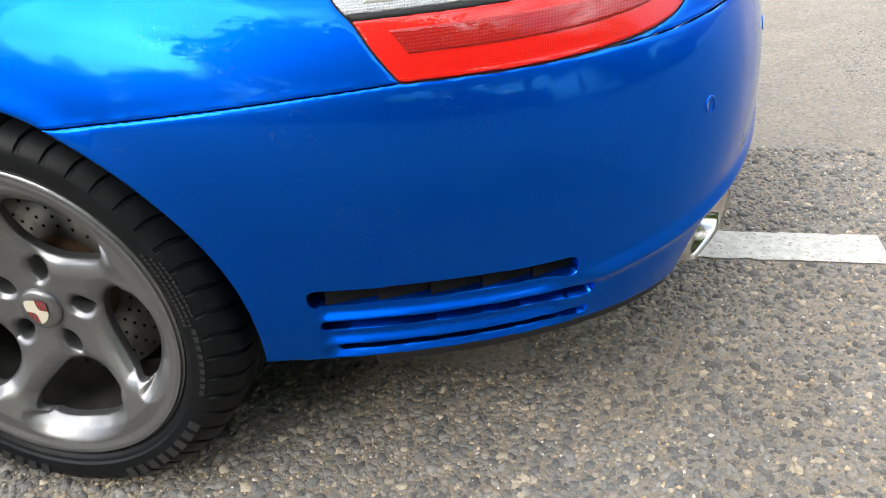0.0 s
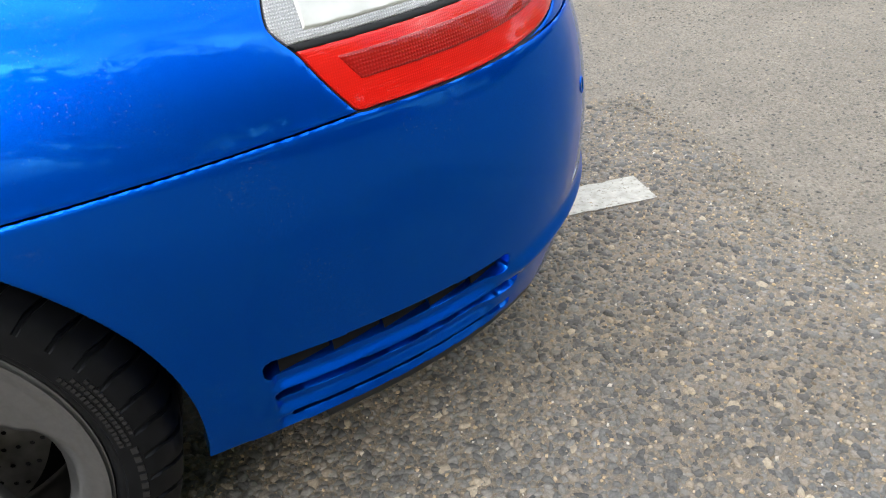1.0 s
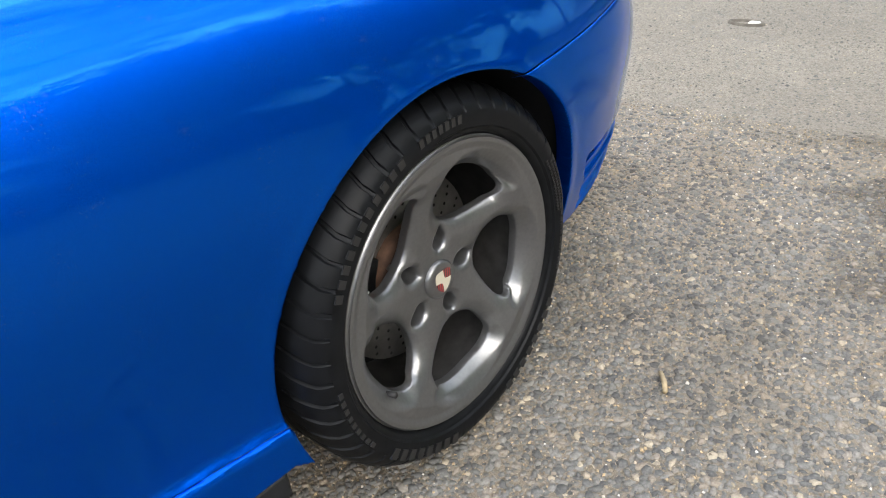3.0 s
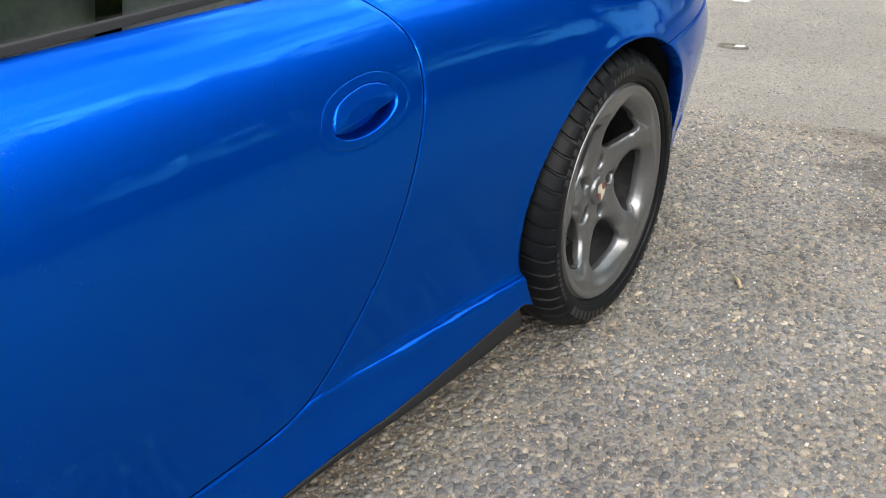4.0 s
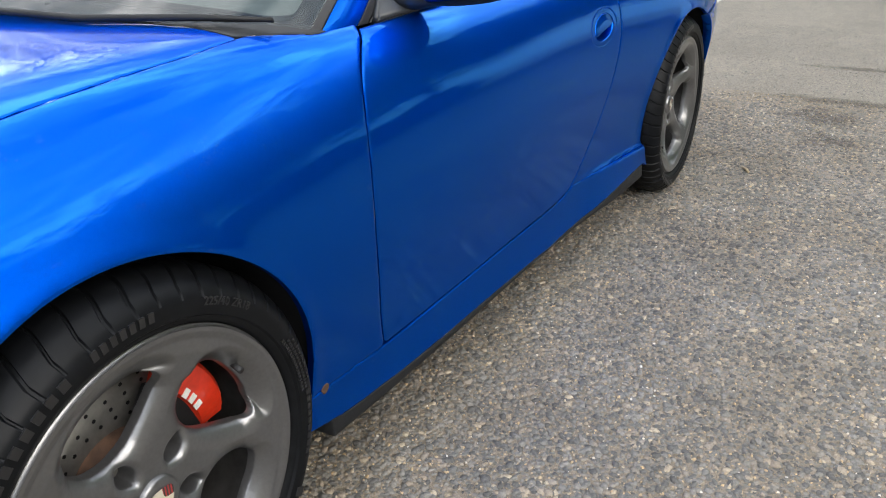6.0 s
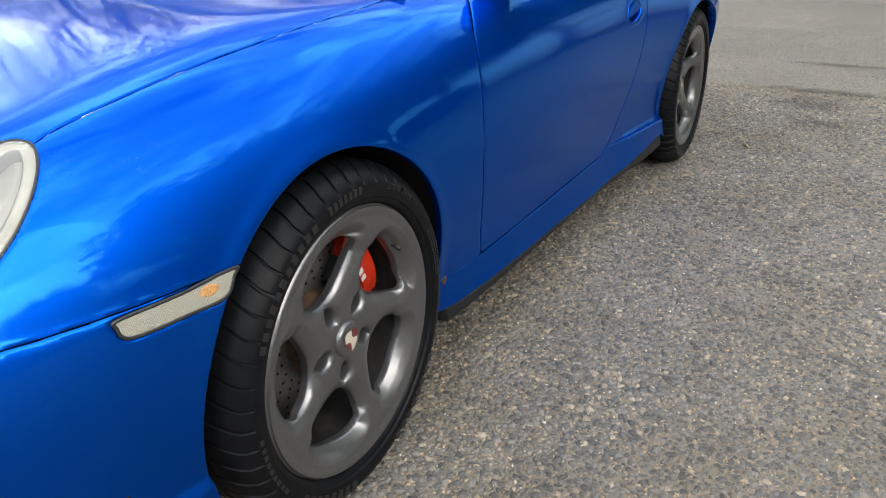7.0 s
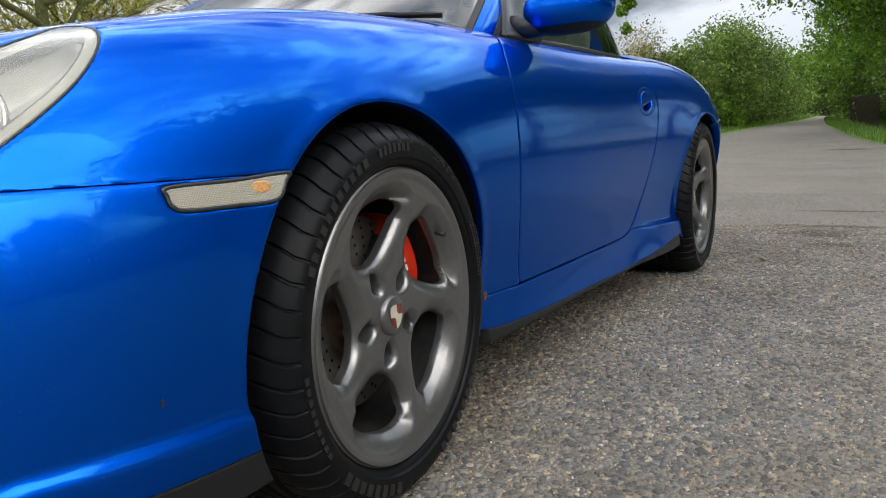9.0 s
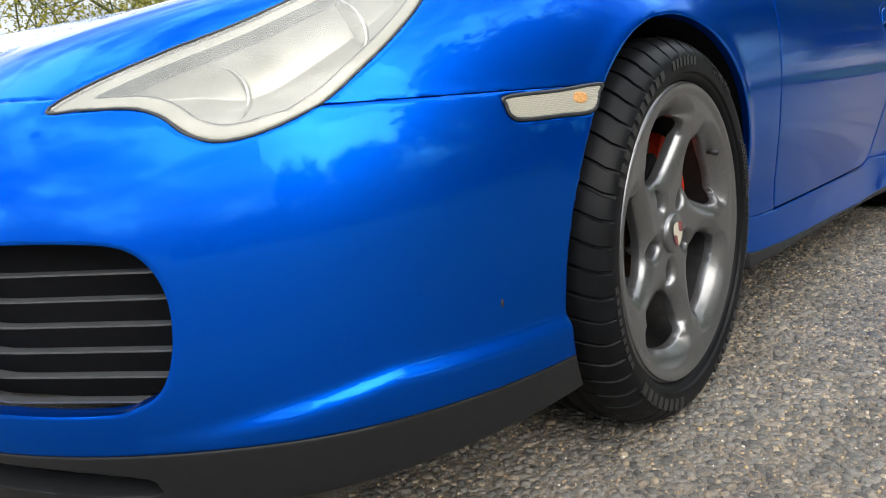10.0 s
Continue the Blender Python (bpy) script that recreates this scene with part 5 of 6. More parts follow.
def door_panel():
    """The door, with an oval handle plate: a flush rim, a sunk bowl and the grip across its upper part."""
    c = (1.622, 0.690)
    oval = np.array([(-0.089, -0.010), (-0.068, 0.024), (-0.02, 0.042), (0.03, 0.046), (0.070, 0.034), (0.088, 0.010), (0.078, -0.016), (0.04, -0.036), (-0.01, -0.046), (-0.055, -0.043), (-0.082, -0.030)])
    outer, inner = soft_loop(oval + np.array(c), 70), soft_loop(oval * 0.74 + np.array(c), 60)
    f_out, f_in = (lambda V: inside(XZ(V), outer)), (lambda V: inside(XZ(V), inner))
    left = lambda V: -0.6 - V[:, 1]
    V, F = panel(SKIN, [lambda V: f_door(V) - GAP, lambda V: waist(V) - V[:, 2], left, no(f_out, 0.0003)], depth=0.016, roll=0.0009)
    door = piece("door", mesh_of("door", V, F, PAINT), car, "closed blue door")
    PAIRS[door] = piece("door", mesh_of("door", V[:, :3] * np.array([1, -1, 1]), [q[::-1] for q in F], PAINT), car, "closed blue door")
    fine = body_skin(230, 230, 10.9, 12.6, 3.0, 5.6)
    V, F = panel(fine, [lambda V: f_out(V) - 0.0003, left], depth=0.006, roll=0.0004, strip=0.002)
    plate = fine.where(f_out, 0.0).compact()
    V[:, :3] -= V[:, 3:6] * (0.026 * np.clip(f_in(V) / 0.007, 0, 1) ** 1.5)[:, None]
    duo("handle_plate", V, F, PAINT, door, "oval blue handle plate")
    grip = lambda V: V[:, 2] - (c[1] - 0.008 + 0.17 * (V[:, 0] - c[0]))
    V, F = panel(fine, [lambda V: f_in(V) - 0.0015, grip, left], depth=0.013, roll=0.003, strip=0.004)
    h = np.clip(f_in(V) / 0.02, 0, 1)
    V[:, :3] += V[:, 3:6] * (0.003 * h)[:, None]
    duo("door_handle", V, F, PAINT, door, "blue pull handle")
    return door


waist = lambda V: np.interp(V[:, 0], [0.6, 0.7, 1.2, 1.6, 1.8], [0.823, 0.826, 0.836, 0.842, 0.85])
door_panel()


def exhaust():
    """Pairs of oval steel pipes at each corner."""
    for sgn in (1, -1):
        V, F = [], []
        prof = [(0.90, 3.10), (0.94, 3.22), (1.0, 3.298), (1.0, 3.314), (0.95, 3.318), (0.88, 3.308), (0.84, 3.24), (0.80, 3.13)]
        n = 40
        for s, x in prof:
            for k in range(n):
                t = 2 * math.pi * k / n
                cy, cz = math.cos(t), math.sin(t)
                cy, cz = math.copysign(abs(cy) ** 0.7, cy), math.copysign(abs(cz) ** 0.7, cz)
                cut = min(max((x - 3.12) / 0.16, 0), 1)
                V.append((x - 0.004 + (0.006 * cz + 0.036 * cy) * s * cut, sgn * (-0.478 + 0.080 * s * cy), 0.279 + 0.050 * s * cz))
        for i in range(len(prof) - 1):
            for k in range(n):
                F.append((i * n + k, i * n + (k + 1) % n, i * n + n + (k + 1) % n, i * n + n + k))
        piece("exhaust_pipe", mesh_of("exhaust_pipe", V, F, CHROME), car, "polished oval exhaust pipe")
        # near-black box plugs the pipe in place of its shaded bore
        bm = bmesh.new()
        box(bm, 3.1, 3.16, sgn * -0.485 - 0.055, sgn * -0.485 + 0.055, 0.24, 0.31)
        part("exhaust_core", bm, DARK, car)


exhaust()


def sensors():
    for y, z in ((-0.62, 0.527), (-0.22, 0.535)):
        k = np.argmin((SKIN.V[:, 1] - y) ** 2 + (SKIN.V[:, 2] - z) ** 2 + np.where(SKIN.V[:, 0] > 3.0, 0, 9))
        p, n = Vector(SKIN.V[k, :3]), Vector(SKIN.V[k, 3:6])
        q = n.to_track_quat("Z", "Y").to_matrix()
        prof = [(0.0125, -0.003), (0.0125, 0.0012), (0.0108, 0.0016), (0.0098, -0.0005), (0.0, 0.0008)]
        for sg in (1, -1):
            V, F = [], []
            for r, h in prof:
                for j in range(24):
                    t = 2 * math.pi * j / 24
                    w = p + q @ Vector((r * math.cos(t), r * math.sin(t), h))
                    V.append((w.x, w.y * sg, w.z))
            for i in range(len(prof) - 1):
                for j in range(24):
                    F.append((24 * i + j, 24 * i + (j + 1) % 24, 24 * i + 24 + (j + 1) % 24, 24 * i + 24 + j))
            piece("parking_sensor", mesh_of("parking_sensor", V, F, PAINT), rear_bumper, "round parking sensor")


sensors()


def cabin_inside():
    # dashboard, steering wheel, seats and wipers
    bm = bmesh.new()
    box(bm, 0.52, 1.02, -0.66, 0.66, 0.70, 0.872, 0.05)
    box(bm, 0.98, 1.02, -0.66, 0.66, 0.5, 0.83, 0.02)
    part("dashboard", bm, CABIN, car, "pale grey dashboard behind the screen", True)
    for y in (-0.36, 0.36):
        bm = bmesh.new()
        box(bm, 1.25, 1.75, y - 0.24, y + 0.24, 0.32, 0.50, 0.06)
        box(bm, 1.70, 1.86, y - 0.23, y + 0.23, 0.42, 1.02, 0.06, Matrix.Rotation(radians(14), 4, "Y"))
        box(bm, 1.83, 1.93, y - 0.12, y + 0.12, 0.98, 1.12, 0.04)
        part("seat", bm, CABIN, car, "grey front seat", True)
    V, F = [], []
    c, q = Vector((1.12, -0.36, 0.80)), Vector((0.85, 0, 0.5)).normalized().to_track_quat("Z", "Y").to_matrix()
    pts = [c + q @ Vector((0.18 * math.cos(2 * math.pi * k / 32), 0.18 * math.sin(2 * math.pi * k / 32), 0)) for k in range(33)]
    V, F = tube(pts, 0.015, 8, False)
    piece("steering_wheel", mesh_of("steering_wheel", V, F, PLASTIC), car)
    for pts in ([(0.467, -0.70, 0.858), (0.415, -0.585, 0.862), (0.340, -0.40, 0.860), (0.300, -0.12, 0.868), (0.295, 0.10, 0.872)],):
        V, F = tube(pts, [0.004, 0.006, 0.006, 0.007, 0.006], 8)
        w = piece("windscreen_wiper", mesh_of("windscreen_wiper", V, F, PLASTIC), car, "black wiper at rest")
        V, F = tube([(a + 0.010, b + 0.006, z - 0.003) for a, b, z in pts], [0.003] * 5, 6)
        piece("wiper_blade", mesh_of("wiper_blade", V, F, SEAL), w)


cabin_inside()


# ---------------------------------------------------------------- the ground
def rise(x, y):
    """The land climbs gently beyond the yard."""
    d = np.maximum(np.hypot(x, np.maximum(np.abs(y) - 6, 0)) - 15.0, 0)
    return 0.021 * d * d / (d + 6.0)


def sheet(name, xs, ys, mat, lift, label, keep=None, kind="structure"):
    X, Y = np.meshgrid(xs, ys, indexing="ij")
    Z = rise(X, Y) + lift
    P = np.stack([X, Y, Z], 2).reshape(-1, 3)
    n = len(ys)
    F = []
    for i in range(len(xs) - 1):
        for j in range(n - 1):
            F.append((i * n + j, (i + 1) * n + j, (i + 1) * n + j + 1, i * n + j + 1))
    if keep is not None:
        ok = keep(P)
        F = [f for f in F if all(ok[i] for i in f)]
    return tagged(piece(name, mesh_of(name, P, F, mat)), label, kind=kind)


def far_steps(a, b, fine, n):
    return np.sort(np.concatenate([np.linspace(a, b, fine), -np.geomspace(-a + 1, 900, n), np.geomspace(b + 1, 900, n)]))


sheet("ground", far_steps(-30, 90, 121, 24), far_steps(-40, 40, 81, 24), OLDROAD, -0.0015, "worn pale asphalt yard and lane running to the horizon")
# the chip-sealed parking strip ends on a ragged line behind the car
xs = np.linspace(-7, 4.2, 200)
ys = np.linspace(-7, 5, 200)
sheet("road", xs, ys, ROAD, 0.0, "chip-sealed grey asphalt of the parking strip", keep=lambda P: P[:, 0] < 3.96 + 0.05 * np.sin(P[:, 1] * 9) + 0.04 * np.sin(P[:, 1] * 31 + 1))


def scatter(name, count, region, size, flat, mat, seed, label, lift=0.0, sides=6, limit=4.02):
    """Many low stones as one mesh: a polygon top with a chamfer down to the ground."""
    rng = np.random.default_rng(seed)
    x0, x1, y0, y1 = region
    gap = math.sqrt((x1 - x0) * (y1 - y0) / count)
    gx, gy = np.meshgrid(np.arange(x0, x1, gap), np.arange(y0, y1, gap), indexing="ij")
    c = np.stack([gx.ravel(), gy.ravel()], 1)
    count = len(c)
    c = c + rng.uniform(-0.5, 0.5, (count, 2)) * gap * 1.05
    c[:, 1] += np.round((c[:, 0] - x0) / gap) % 2 * 0.5 * gap
    hid = (c[:, 0] > -0.7) & (c[:, 0] < 3.0) & (c[:, 1] > -0.55)
    edge = c[:, 0] < limit - rng.exponential(0.22, count) * (size > 0.004)
    line = (c[:, 1] > -0.128) & (c[:, 1] < 0.012) & (c[:, 0] < 3.73) & (size > 0.004)
    fade = np.minimum.reduce([(c[:, 0] + 1.4) / 0.5, (c[:, 1] + 2.0) / 0.2]) > rng.uniform(0, 1, count)
    c = c[~hid & edge & ~line & fade]
    n = len(c)
    r = size * np.exp(np.clip(rng.normal(0, 0.42, n), -0.9, 0.6))
    ang = rng.uniform(0, 2 * np.pi, n)
    el = rng.uniform(0.55, 1.0, n)
    k = np.arange(sides) * 2 * np.pi / sides
    rad = 1 + rng.uniform(-0.48, 0.34, (n, sides))
    h = r * flat * rng.uniform(0.5, 1.2, n)
    tilt = rng.normal(0, 0.12, (n, 2))
    rings = []
    for s, zz in ((1.0, -0.1), (0.8, 1.0)):
        px, py = np.cos(k) * rad * s * r[:, None], np.sin(k) * rad * s * r[:, None] * el[:, None]
        X = c[:, :1] + px * np.cos(ang)[:, None] - py * np.sin(ang)[:, None]
        Y = c[:, 1:] + px * np.sin(ang)[:, None] + py * np.cos(ang)[:, None]
        Z = lift + (h * zz)[:, None] + (px * tilt[:, :1] + py * tilt[:, 1:]) * (zz > 0)
        rings.append(np.stack([X, Y, Z], 2))
    V = np.concatenate(rings, 1).reshape(-1, 3)
    m = 2 * sides
    quad = []
    for q in range(1):
        for i in range(sides):
            j = (i + 1) % sides
            quad.append((q * sides + i, q * sides + j, (q + 1) * sides + j, (q + 1) * sides + i))
    quad = np.array(quad)
    base = (np.arange(n) * m)[:, None, None]
    Q = (quad[None] + base).reshape(-1, 4)
    top = (np.arange(sides, 2 * sides)[None] + base[:, 0]).reshape(-1, sides)
    me = bpy.data.meshes.new(name)
    me.vertices.add(len(V))
    me.vertices.foreach_set("co", V.ravel())
    loops = np.concatenate([Q.ravel(), top.ravel()])
    starts = np.concatenate([np.arange(len(Q)) * 4, len(Q) * 4 + np.arange(len(top)) * sides])
    me.loops.add(len(loops))
    me.loops.foreach_set("vertex_index", loops)
    me.polygons.add(len(starts))
    me.polygons.foreach_set("loop_start", starts)
    me.update(calc_edges=True)
    me.validate()
    me.materials.append(mat)
    return tagged(piece(name, me), label, kind="stuff")


scatter("stone_chips", 108000, (-1.4, 4.1, -2.0, 0.5), 0.0065, 0.34, CHIPS, 3, "grey stone chips set in the asphalt", sides=5)
scatter("grit", 80000, (-1.4, 4.6, -2.0, 0.5), 0.0024, 0.8, GRIT, 5, "pale loose grit between the chips", sides=4)
scatter("grit", 20000, (3.9, 6.4, -2.0, 1.7), 0.0036, 0.4, CHIPS, 7, "small worn stones in the pale old asphalt", lift=-0.0012, sides=4, limit=9.0)


def road_paint():
    rng = np.random.default_rng(4)
    n = 120
    xs = np.linspace(1.6, 3.722, n)
    V, F = [], []
    for x in xs:
        V += [(x, -0.118 + 0.010 * float(noise.noise((x * 31, 3, 0))), 0.003), (x, 0.004 + 0.010 * float(noise.noise((x * 31, 9, 0))), 0.003)]
    for i in range(n - 1):
        F.append((2 * i, 2 * i + 2, 2 * i + 3, 2 * i + 1))
    tagged(piece("painted_line", mesh_of("painted_line", V, F, WORNLINE)), "worn white painted bay line", kind="structure")
    xs = np.linspace(6.35, 7.9, n)
    V = []
    for x in xs:
        V += [(x, 0.045 + 0.02 * float(noise.noise((x * 23, 5, 0))), 0.003), (x, 0.155 + 0.02 * float(noise.noise((x * 23, 7, 0))), 0.003)]
    tagged(piece("painted_line", mesh_of("painted_line", V, F, WORNLINE)), "broken white painted line farther along the yard", kind="structure")


road_paint()


# ---------------------------------------------------------------- plants
def leaf_cloud(rng, centres, spread_, count, size, flat=1.0):
    """Folded leaf blades around the centres, as arrays of corners and faces."""
    k = rng.integers(0, len(centres), count)
    d = rng.normal(0, 1, (count, 3))
    far = np.linalg.norm(d, axis=1, keepdims=True)
    c = centres[k] + d * np.minimum(1, 1.9 / far) * spread_[k][:, None] * np.array([1, 1, flat])
    a = rng.normal(0, 1, (count, 3))
    a /= np.linalg.norm(a, axis=1, keepdims=True)
    b = np.cross(a, rng.normal(0, 1, (count, 3)))
    b /= np.linalg.norm(b, axis=1, keepdims=True)
    s = (size * np.exp(rng.normal(0, 0.3, count)))[:, None]
    n = np.cross(a, b)
    V = np.stack([c - a * s, c + b * s * 0.55 + n * s * 0.12, c + a * s, c - b * s * 0.55 + n * s * 0.12], 1).reshape(-1, 3)
    o = np.arange(count)[:, None] * 4
    return V, o + np.array([[0, 1, 2, 3]])


def leaf_mesh(name, V, Q, mat):
    me = bpy.data.meshes.new(name)
    me.vertices.add(len(V))
    me.vertices.foreach_set("co", np.ascontiguousarray(V, dtype=np.float32).ravel())
    me.loops.add(Q.size)
    me.loops.foreach_set("vertex_index", Q.ravel().astype(np.int32))
    me.polygons.add(len(Q))
    me.polygons.foreach_set("loop_start", np.arange(len(Q), dtype=np.int32) * 4)
    me.update(calc_edges=True)
    me.materials.append(mat)
    return me


def tree(name, x, y, height, crown, low, leaves, size, seed, bark, leaf, label, trunk=0.22, category="tree", lean=0.0, bough=None):
    """A tapered trunk with limbs that fork twice, and leaf clusters at the twigs."""
    rng = np.random.default_rng(seed)
    z0 = float(rise(np.array(x), np.array(y))) - 0.05
    root = tagged(new(name), label, category, "trees round the yard")
    root.location = (x, y, z0)
    base = Vector((0, 0, 0))
    chunks, tips = [], []

    def limb(p, d, length, r, depth):
        pts, rr = [p], [r]
        n = 5
        for i in range(n):
            d = (d + Vector(rng.normal(0, 0.16, 3)) + Vector((0, 0, 0.05))).normalized()
            p = p + d * (length / n)
            pts.append(p)
            rr.append(r * (1 - 0.62 * (i + 1) / n))
            if depth > 0 and i >= 1:
                for _ in range(2 if depth > 1 else 1):
                    side = d.cross(Vector(rng.normal(0, 1, 3))).normalized()
                    limb(p, (d * 0.55 + side * 0.85).normalized(), length * rng.uniform(0.42, 0.66), rr[-1] * 0.6, depth - 1)
        chunks.append(tube(pts, rr, 6 if depth > 1 else 4, False))
        tips.append((p, length * 0.22 + 0.12))
        if depth < 2:
            tips.append((pts[3], length * 0.2 + 0.12))

    top = Vector((lean, 0.0, height * 0.62))
    pts = [base.lerp(top, i / 6) + Vector(rng.normal(0, 0.05, 3)) * (i > 0) * height * 0.08 for i in range(7)]
    chunks.append(tube(pts, [trunk * (1.25 if i == 0 else 1 - 0.1 * i) for i in range(7)], 12))
    for i in range(11):
        t = low / height / 0.62 + (1 - low / height / 0.62) * (i / 10)
        p = base.lerp(top, min(t, 1))
        a = 2.4 * i + rng.uniform(-0.4, 0.4)
        d = Vector((math.cos(a), math.sin(a), rng.uniform(0.15, 0.75) if t < 0.95 else 1.2)).normalized()
        limb(p, d, crown * rng.uniform(0.7, 1.05), trunk * 0.42, 2)
    if bough:
        # one long low bough that hangs out over the lane
        q = Vector(bough) - Vector((x, y, z0))
        start = base.lerp(top, 0.62)
        chunks.append(tube([start, start.lerp(q, 0.35) + Vector((0, 0, 2.6)), q + Vector((1.3, -2.5, 1.9)), q + Vector((0.1, -0.3, 1.5)), q + Vector((0, 0, 0.7)), q], [0.08, 0.06, 0.04, 0.02, 0.012, 0.006], 6))
        for side, up, spread_, weight in ((0.0, 0.0, 0.09, 1), (-0.10, 0.50, 0.10, 1), (0.08, 0.75, 0.13, 2), (-0.45, 1.25, 0.16, 4), (-0.2, 1.05, 0.14, 3), (0.15, 1.25, 0.2, 5), (0.5, 1.45, 0.2, 5), (0.95, 1.6, 0.22, 5), (1.5, 1.65, 0.2, 4), (2.1, 1.75, 0.25, 6), (2.8, 1.75, 0.3, 8), (3.6, 1.5, 0.4, 12)):
            tips.extend([(q + Vector((0.47 * side, -0.88 * side, up)), spread_)] * weight)
    V, F = joined(*chunks)
    piece("trunk", mesh_of("trunk", V, F, bark), root)
    cen = np.array([tuple(t[0]) for t in tips])
    spr = np.array([t[1] for t in tips])
    piece("crown", leaf_mesh("crown", *leaf_cloud(rng, cen, spr * 0.9, leaves, size), leaf), root)
    return root


def bush(name, x, y, rx, ry, h, leaves, size, seed, leaf, label):
    """A hedge clump: stems, and leaf clusters over an uneven mound."""
    rng = np.random.default_rng(seed)
    z0 = float(rise(np.array(x), np.array(y))) - 0.05
    root = tagged(new(name), label, "bush", "bushes along the lane")
    root.location = (x, y, z0)
    n = 110
    a, el = rng.uniform(0, 2 * np.pi, n), np.arcsin(rng.uniform(0.0, 1, n))
    rr = rng.uniform(0.55, 1.03, n)
    cen = np.stack([rx * rr * np.cos(a) * np.cos(el) ** 0.6, ry * rr * np.sin(a) * np.cos(el) ** 0.6, h * (0.12 + 0.86 * rr * np.sin(el))], 1)
    spr = rng.uniform(0.10, 0.21, n) * h * 0.62
    chunks = [tube([(0.3 * c[0], 0.3 * c[1], 0), (0.6 * c[0], 0.6 * c[1], 0.55 * c[2]), tuple(c)], [0.05, 0.03, 0.012], 5) for c in cen[:40]]
    V, F = joined(*chunks)
    piece("stems", mesh_of("stems", V, F, BARK), root)
    piece("leaves", leaf_mesh("leaves", *leaf_cloud(rng, cen, spr, leaves, size), leaf), root)
    return root


BOUGH = (21.9, 4.69, 3.36)


def plants():
    # hedge along the lane's far side, and the thicket at its bend
    for i, (x, y, rx, ry, h) in enumerate(((37, 6.6, 2.6, 2.2, 3.7), (40.5, 5.3, 2.6, 2.2, 5.0), (44.5, 5.2, 3.0, 1.9, 5.3), (36, 9.4, 2.6, 2.2, 3.6), (51, 4.6, 3.6, 1.7, 4.9), (59, 3.9, 4.4, 1.7, 4.6), (37, 12.4, 3.0, 2.4, 3.6))):
        bush("hedge_bush", x, y, rx, ry, h, (36000 if i < 3 else 15000), 0.068, 20 + i, LEAF_B, "dense green hedge bush beside the lane")
    bush("bare_bush", 36.3, 8.4, 2.2, 2.2, 4.7, 15000, 0.052, 31, LEAF_D, "half-bare beige bush in front of the hedge")
    bush("low_bush", 34.0, 5.7, 1.7, 1.2, 2.0, 11000, 0.064, 33, LEAF_A, "low fresh green bush below the hedge")
    bush("low_bush", 37.5, 4.5, 1.5, 0.8, 1.5, 9000, 0.058, 34, LEAF_A, "low fresh green bush below the hedge")
    bush("bush", 29.5, -4.3, 2.6, 1.5, 3.0, 13000, 0.068, 35, LEAF_B, "dark leafy undergrowth below the overhanging tree")
    for i, (x, y, rx, ry, h) in enumerate(((35.0, -3.2, 2.4, 1.1, 3.0), (40.0, -2.4, 2.6, 1.0, 3.4), (46.0, -1.5, 3.0, 1.0, 3.6), (53.0, -0.9, 3.5, 1.2, 3.8))):
        bush("bush", x, y, rx, ry, h, 12000, 0.08, 80 + i, LEAF_B, "dark leafy undergrowth behind the fence")
    bush("bush", 70.0, 1.0, 4.0, 3.4, 5.6, 20000, 0.125, 36, LEAF_B, "green thicket where the lane bends away")
    # trees over the lane and a row at the camera's side
    tree("tree", 27.0, -4.8, 9.5, 5.0, 2.0, 125000, 0.057, 5, BARK, LEAF_A, "leafy green tree overhanging the lane", 0.3, bough=BOUGH)
    tree("tree", 33.0, -5.5, 9.0, 4.6, 1.0, 60000, 0.064, 6, BARK, LEAF_A, "leafy green tree overhanging the lane", 0.3)
    tree("tree", 45.0, -3.5, 8.0, 3.6, 0.8, 22000, 0.09, 16, BARK, LEAF_A, "leafy green tree overhanging the lane", 0.3)
    # row out of view; its last two trees are added to darken the paint's reflections
    for i, (x, y, h) in enumerate(((5.0, -12.0, 10.0), (9.0, -11.0, 9.0), (15.0, -10.0, 9.5), (21.0, -8.5, 9.0), (4.0, -19, 12), (12, -18, 12), (-6.0, -27, 9), (-14, -24, 8))):
        tree("tree", x, y, h, 4.2, 4.2, 12000, 0.175, 40 + i, BARK, LEAF_A, "leafy green tree out of view at the edge of the yard", 0.24)
    # an unseen hedge behind the camera, added to darken the horizon the car mirrors
    for i in range(12):
        bush("boundary_bush", -22.0 + 4.0 * i, -14.5 + 0.35 * math.sin(2.1 * i), 2.4, 1.3, 2.7 + 0.4 * math.sin(3.7 * i), 4000, 0.145, 90 + i, LEAF_B, "dark green hedge bush out of view, added for the car's reflections")
    for i, (x, y, h) in enumerate(((11.5, 15.5, 10.0), (15.5, 19.0, 11.0), (19.0, 25.0, 12.0), (7.0, 20.0, 10.5), (26.0, 29.0, 12.0), (1.0, 20.0, 10.0), (-6.0, 19.0, 10.0))):
        tree("tree", x, y, h, 4.2, 1.6, (19000 if i < 4 else 8000), 0.042, 60 + i, IVYBARK, LEAF_C, "spring tree with ivy bark and thin yellow leaves", 0.21)


plants()


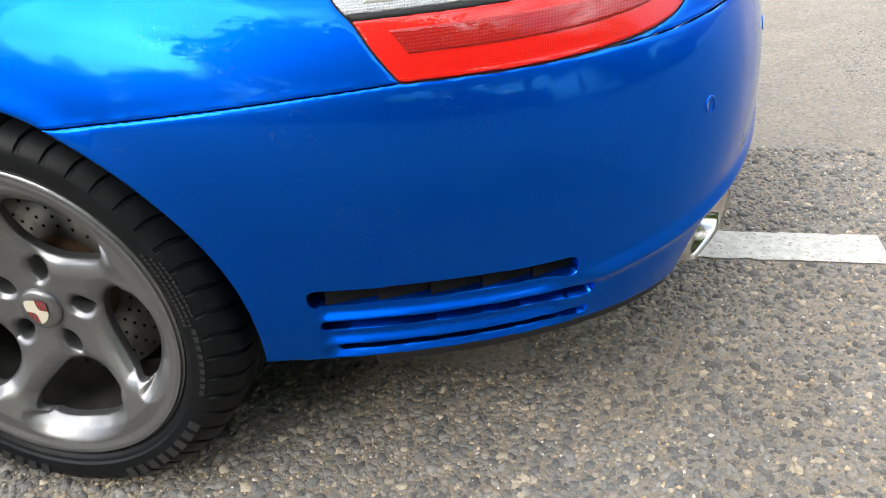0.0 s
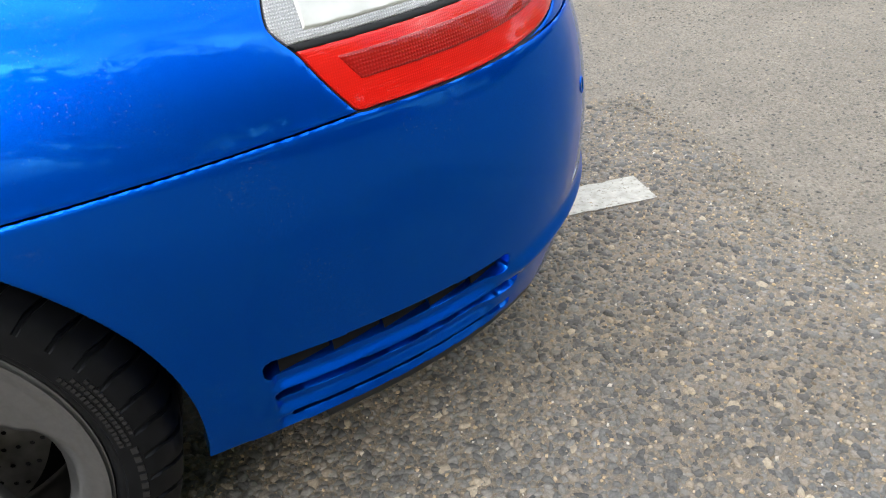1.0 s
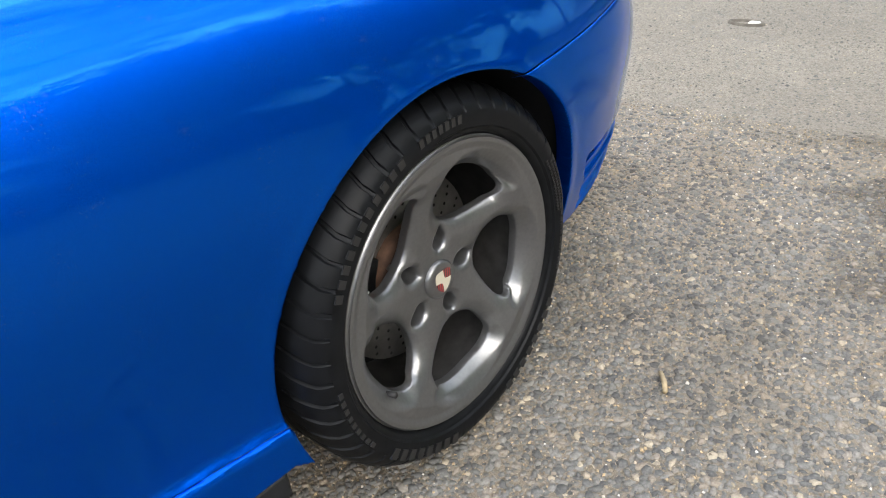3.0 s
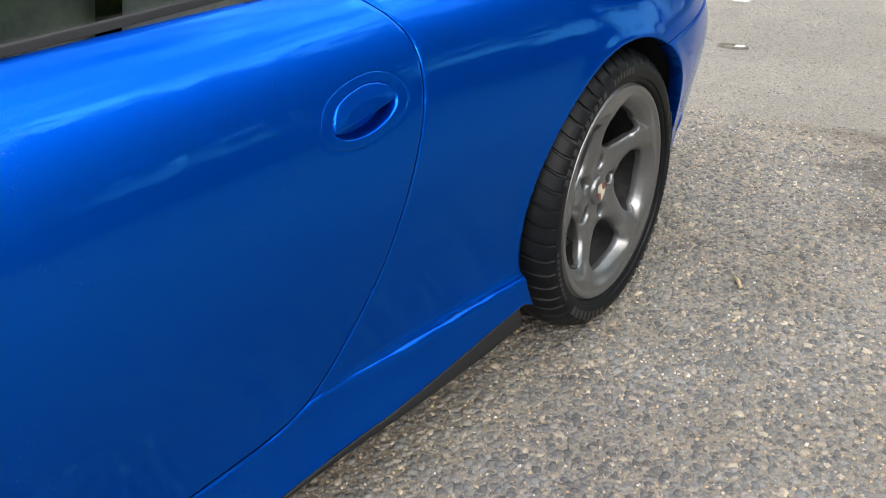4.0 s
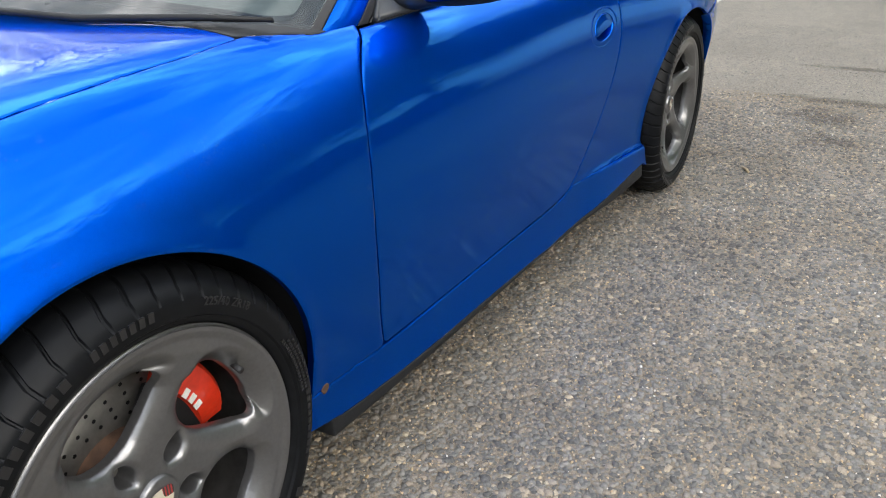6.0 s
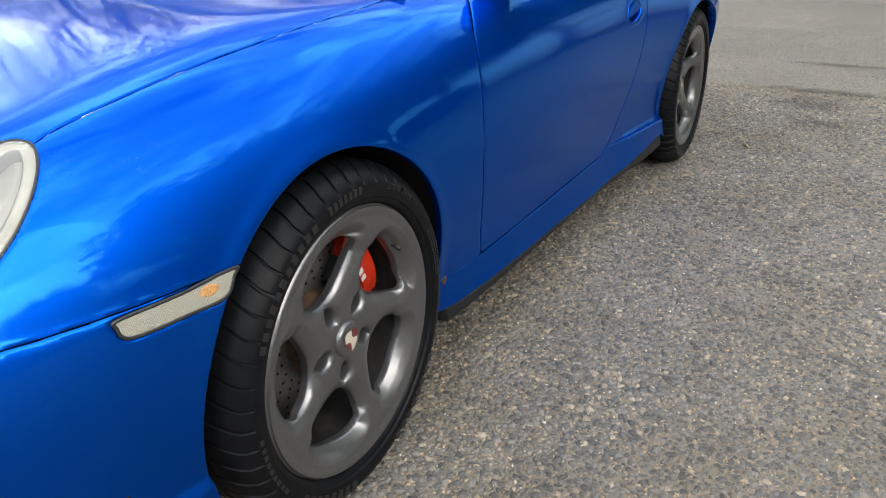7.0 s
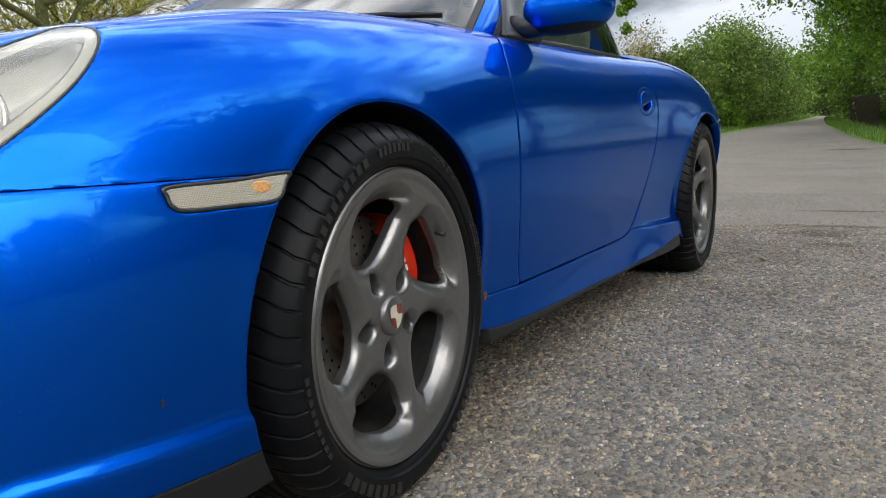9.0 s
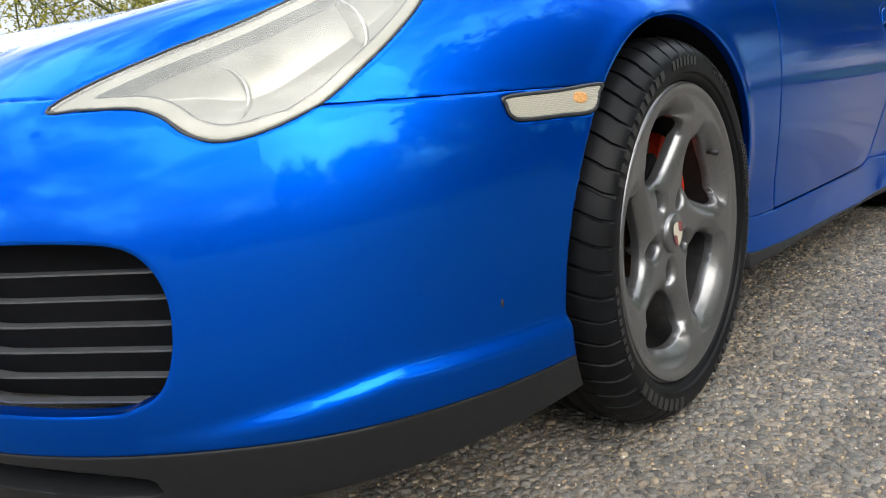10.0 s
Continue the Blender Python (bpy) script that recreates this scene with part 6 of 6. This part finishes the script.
def verges():
    rng = np.random.default_rng(8)

    def strip(name, xs, near, far, label):
        V, F = [], []
        n = 6
        for i, x in enumerate(xs):
            a, b = float(np.interp(x, *near)), float(np.interp(x, *far))
            for j in range(n):
                y = a + (b - a) * j / (n - 1)
                V.append((x, y, float(rise(np.array(x), np.array(y))) + 0.001 + 0.05 * min(1, j)))
        for i in range(len(xs) - 1):
            for j in range(n - 1):
                F.append((i * n + j, (i + 1) * n + j, (i + 1) * n + j + 1, i * n + j + 1))
        tagged(piece(name, mesh_of(name, V, F, TURF)), label, kind="structure")
        c = 16000
        x = rng.uniform(xs[0], xs[-1], c)
        t = rng.uniform(0, 1, c) ** 1.5
        y = np.interp(x, *near) * (1 - t) + np.interp(x, *far) * t
        z = rise(x, y) + 0.05
        hgt = rng.uniform(0.05, 0.16, c)
        a = rng.uniform(0, 2 * np.pi, c)
        w = 0.012
        V = np.stack([np.stack([x - w * np.cos(a), y - w * np.sin(a), z], 1), np.stack([x + w * np.cos(a), y + w * np.sin(a), z], 1),
                      np.stack([x + 0.6 * w * np.cos(a) + 0.03 * np.sin(a), y + 0.6 * w * np.sin(a), z + hgt], 1), np.stack([x - 0.2 * w * np.cos(a) + 0.03 * np.sin(a), y, z + hgt], 1)], 1).reshape(-1, 3)
        tagged(piece("grass", leaf_mesh("grass", V, np.arange(c)[:, None] * 4 + np.array([[0, 1, 2, 3]]), GRASS)), "green grass blades on the verge", kind="stuff")

    strip("verge", np.linspace(17.5, 70, 60), ([17.5, 18.6, 25, 38, 50, 70], [-3.0, -1.8, -1.0, 0.2, 0.9, 0.9]), ([17.5, 30, 70], [-8, -8, -4]), "green grass verge along the lane")
    strip("verge", np.linspace(24, 70, 60), ([24, 27, 32, 40, 50, 70], [4.4, 3.2, 3.3, 3.1, 2.2, 1.9]), ([24, 70], [14, 12]), "green grass verge below the hedge")


verges()


def fence():
    root = tagged(new("fence"), "dark brown close-boarded fence behind the verge", "fence")
    root.location = (31, -1.75, float(rise(np.array(31.0), np.array(-1.75))))
    bm = bmesh.new()
    box(bm, -0.055, 0.055, -0.008, 0.008, 0.0, 1.25, 0.002)
    me = bpy.data.meshes.new("board")
    bm.to_mesh(me)
    bm.free()
    me.materials.append(FENCE)
    for k in range(100):
        b = piece("board", me, root)
        b.location = (0.115 * k, 0.012 * (k % 2) + 0.10 * 0.115 * k, 0.0017 * k)


fence()


# ---------------------------------------------------------------- marks on the road
def flat_patch(name, loop, z, mat, label):
    V = [(float(np.mean(loop[:, 0])), float(np.mean(loop[:, 1])), z)] + [(float(x), float(y), z) for x, y in loop]
    n = len(loop)
    return tagged(piece(name, mesh_of(name, V, [(0, 1 + k, 1 + (k + 1) % n) for k in range(n)], mat, False)), label, kind="structure")


def road_marks():
    rng = np.random.default_rng(12)
    # ragged soil stains
    for x, y, rx, ry, turn in ((17.2, -1.2, 1.2, 0.7, 20), (19.5, 2.2, 1.8, 0.35, 15), (3.98, -1.32, 0.12, 0.6, 2), (4.87, -1.35, 0.09, 0.6, 2), (3.62, -1.28, 0.34, 0.26, 30), (3.25, -1.35, 0.22, 0.20, 0)):
        t = np.linspace(0, 2 * np.pi, 46, endpoint=False)
        r = 1 + rng.normal(0, 0.16, 46) + 0.2 * np.sin(3 * t + rng.uniform(0, 6))
        c, s = math.cos(radians(turn)), math.sin(radians(turn))
        px, py = rx * r * np.cos(t), ry * r * np.sin(t)
        zz = float(rise(np.array(x), np.array(y)))
        flat_patch("stain", np.stack([x + px * c - py * s, y + px * s + py * c], 1), zz + 0.0035, STAIN, "dark damp soil stain on the asphalt")
    # joints in the old surface
    for x0, y0, x1, y1, w in ((10.2, 5.0, 10.0, -5.0, 0.012), (10.2, 1.2, 19.0, 3.4, 0.012), (4.90, 0.9, 4.84, -4.5, 0.007), (3.99, -0.85, 3.95, -4.5, 0.007)):
        n = 60
        L = []
        for k in range(n + 1):
            f = k / n
            o = 0.05 * noise.noise((f * 9, x0, 0))
            L.append((x0 + (x1 - x0) * f + o, y0 + (y1 - y0) * f + o * 0.3, w * (0.6 + 0.7 * abs(noise.noise((f * 30, x0, 4))))))
        dx, dy = y1 - y0, -(x1 - x0)
        q = math.hypot(dx, dy)
        V = []
        for x, y, ww in L:
            z = float(rise(np.array(x), np.array(y))) - 0.002
            V += [(x - dx / q * ww, y - dy / q * ww, z), (x + dx / q * ww, y + dy / q * ww, z)]
        F = [(2 * k, 2 * k + 2, 2 * k + 3, 2 * k + 1) for k in range(n)]
        tagged(piece("joint", mesh_of("joint", V, F, CRACK, False)), "dark crack across the old asphalt", kind="structure")


road_marks()


def litter():
    # a twig by the car, and a sunk stud socket with a white scrap in it
    V, F = tube([(2.640, -1.134, 0.007), (2.662, -1.121, 0.010), (2.686, -1.102, 0.008)], [0.0045, 0.0055, 0.004], 7)
    tagged(piece("twig", mesh_of("twig", V, F, BARKPALE)), "short pale twig lying on the asphalt", "twig")
    root = tagged(new("road_socket"), "sunk road stud socket with a white scrap", "road stud")
    root.location = (5.115, -0.274, 0.0)
    V, F = [], []
    n = 32
    for r, z in ((1.0, -0.004), (0.92, 0.010), (0.80, 0.010), (0.74, -0.004)):
        for k in range(n):
            t = 2 * math.pi * k / n
            V.append((0.045 * r * math.cos(t), 0.085 * r * math.sin(t), z))
    for i in range(3):
        for k in range(n):
            F.append((n * i + k, n * i + (k + 1) % n, n * i + n + (k + 1) % n, n * i + n + k))
    piece("socket_rim", mesh_of("socket_rim", V, F, CRACK), root)
    bm = bmesh.new()
    box(bm, -0.022, 0.018, -0.06, -0.014, -0.004, 0.012, 0.004)
    part("scrap", bm, LINE, root)


litter()
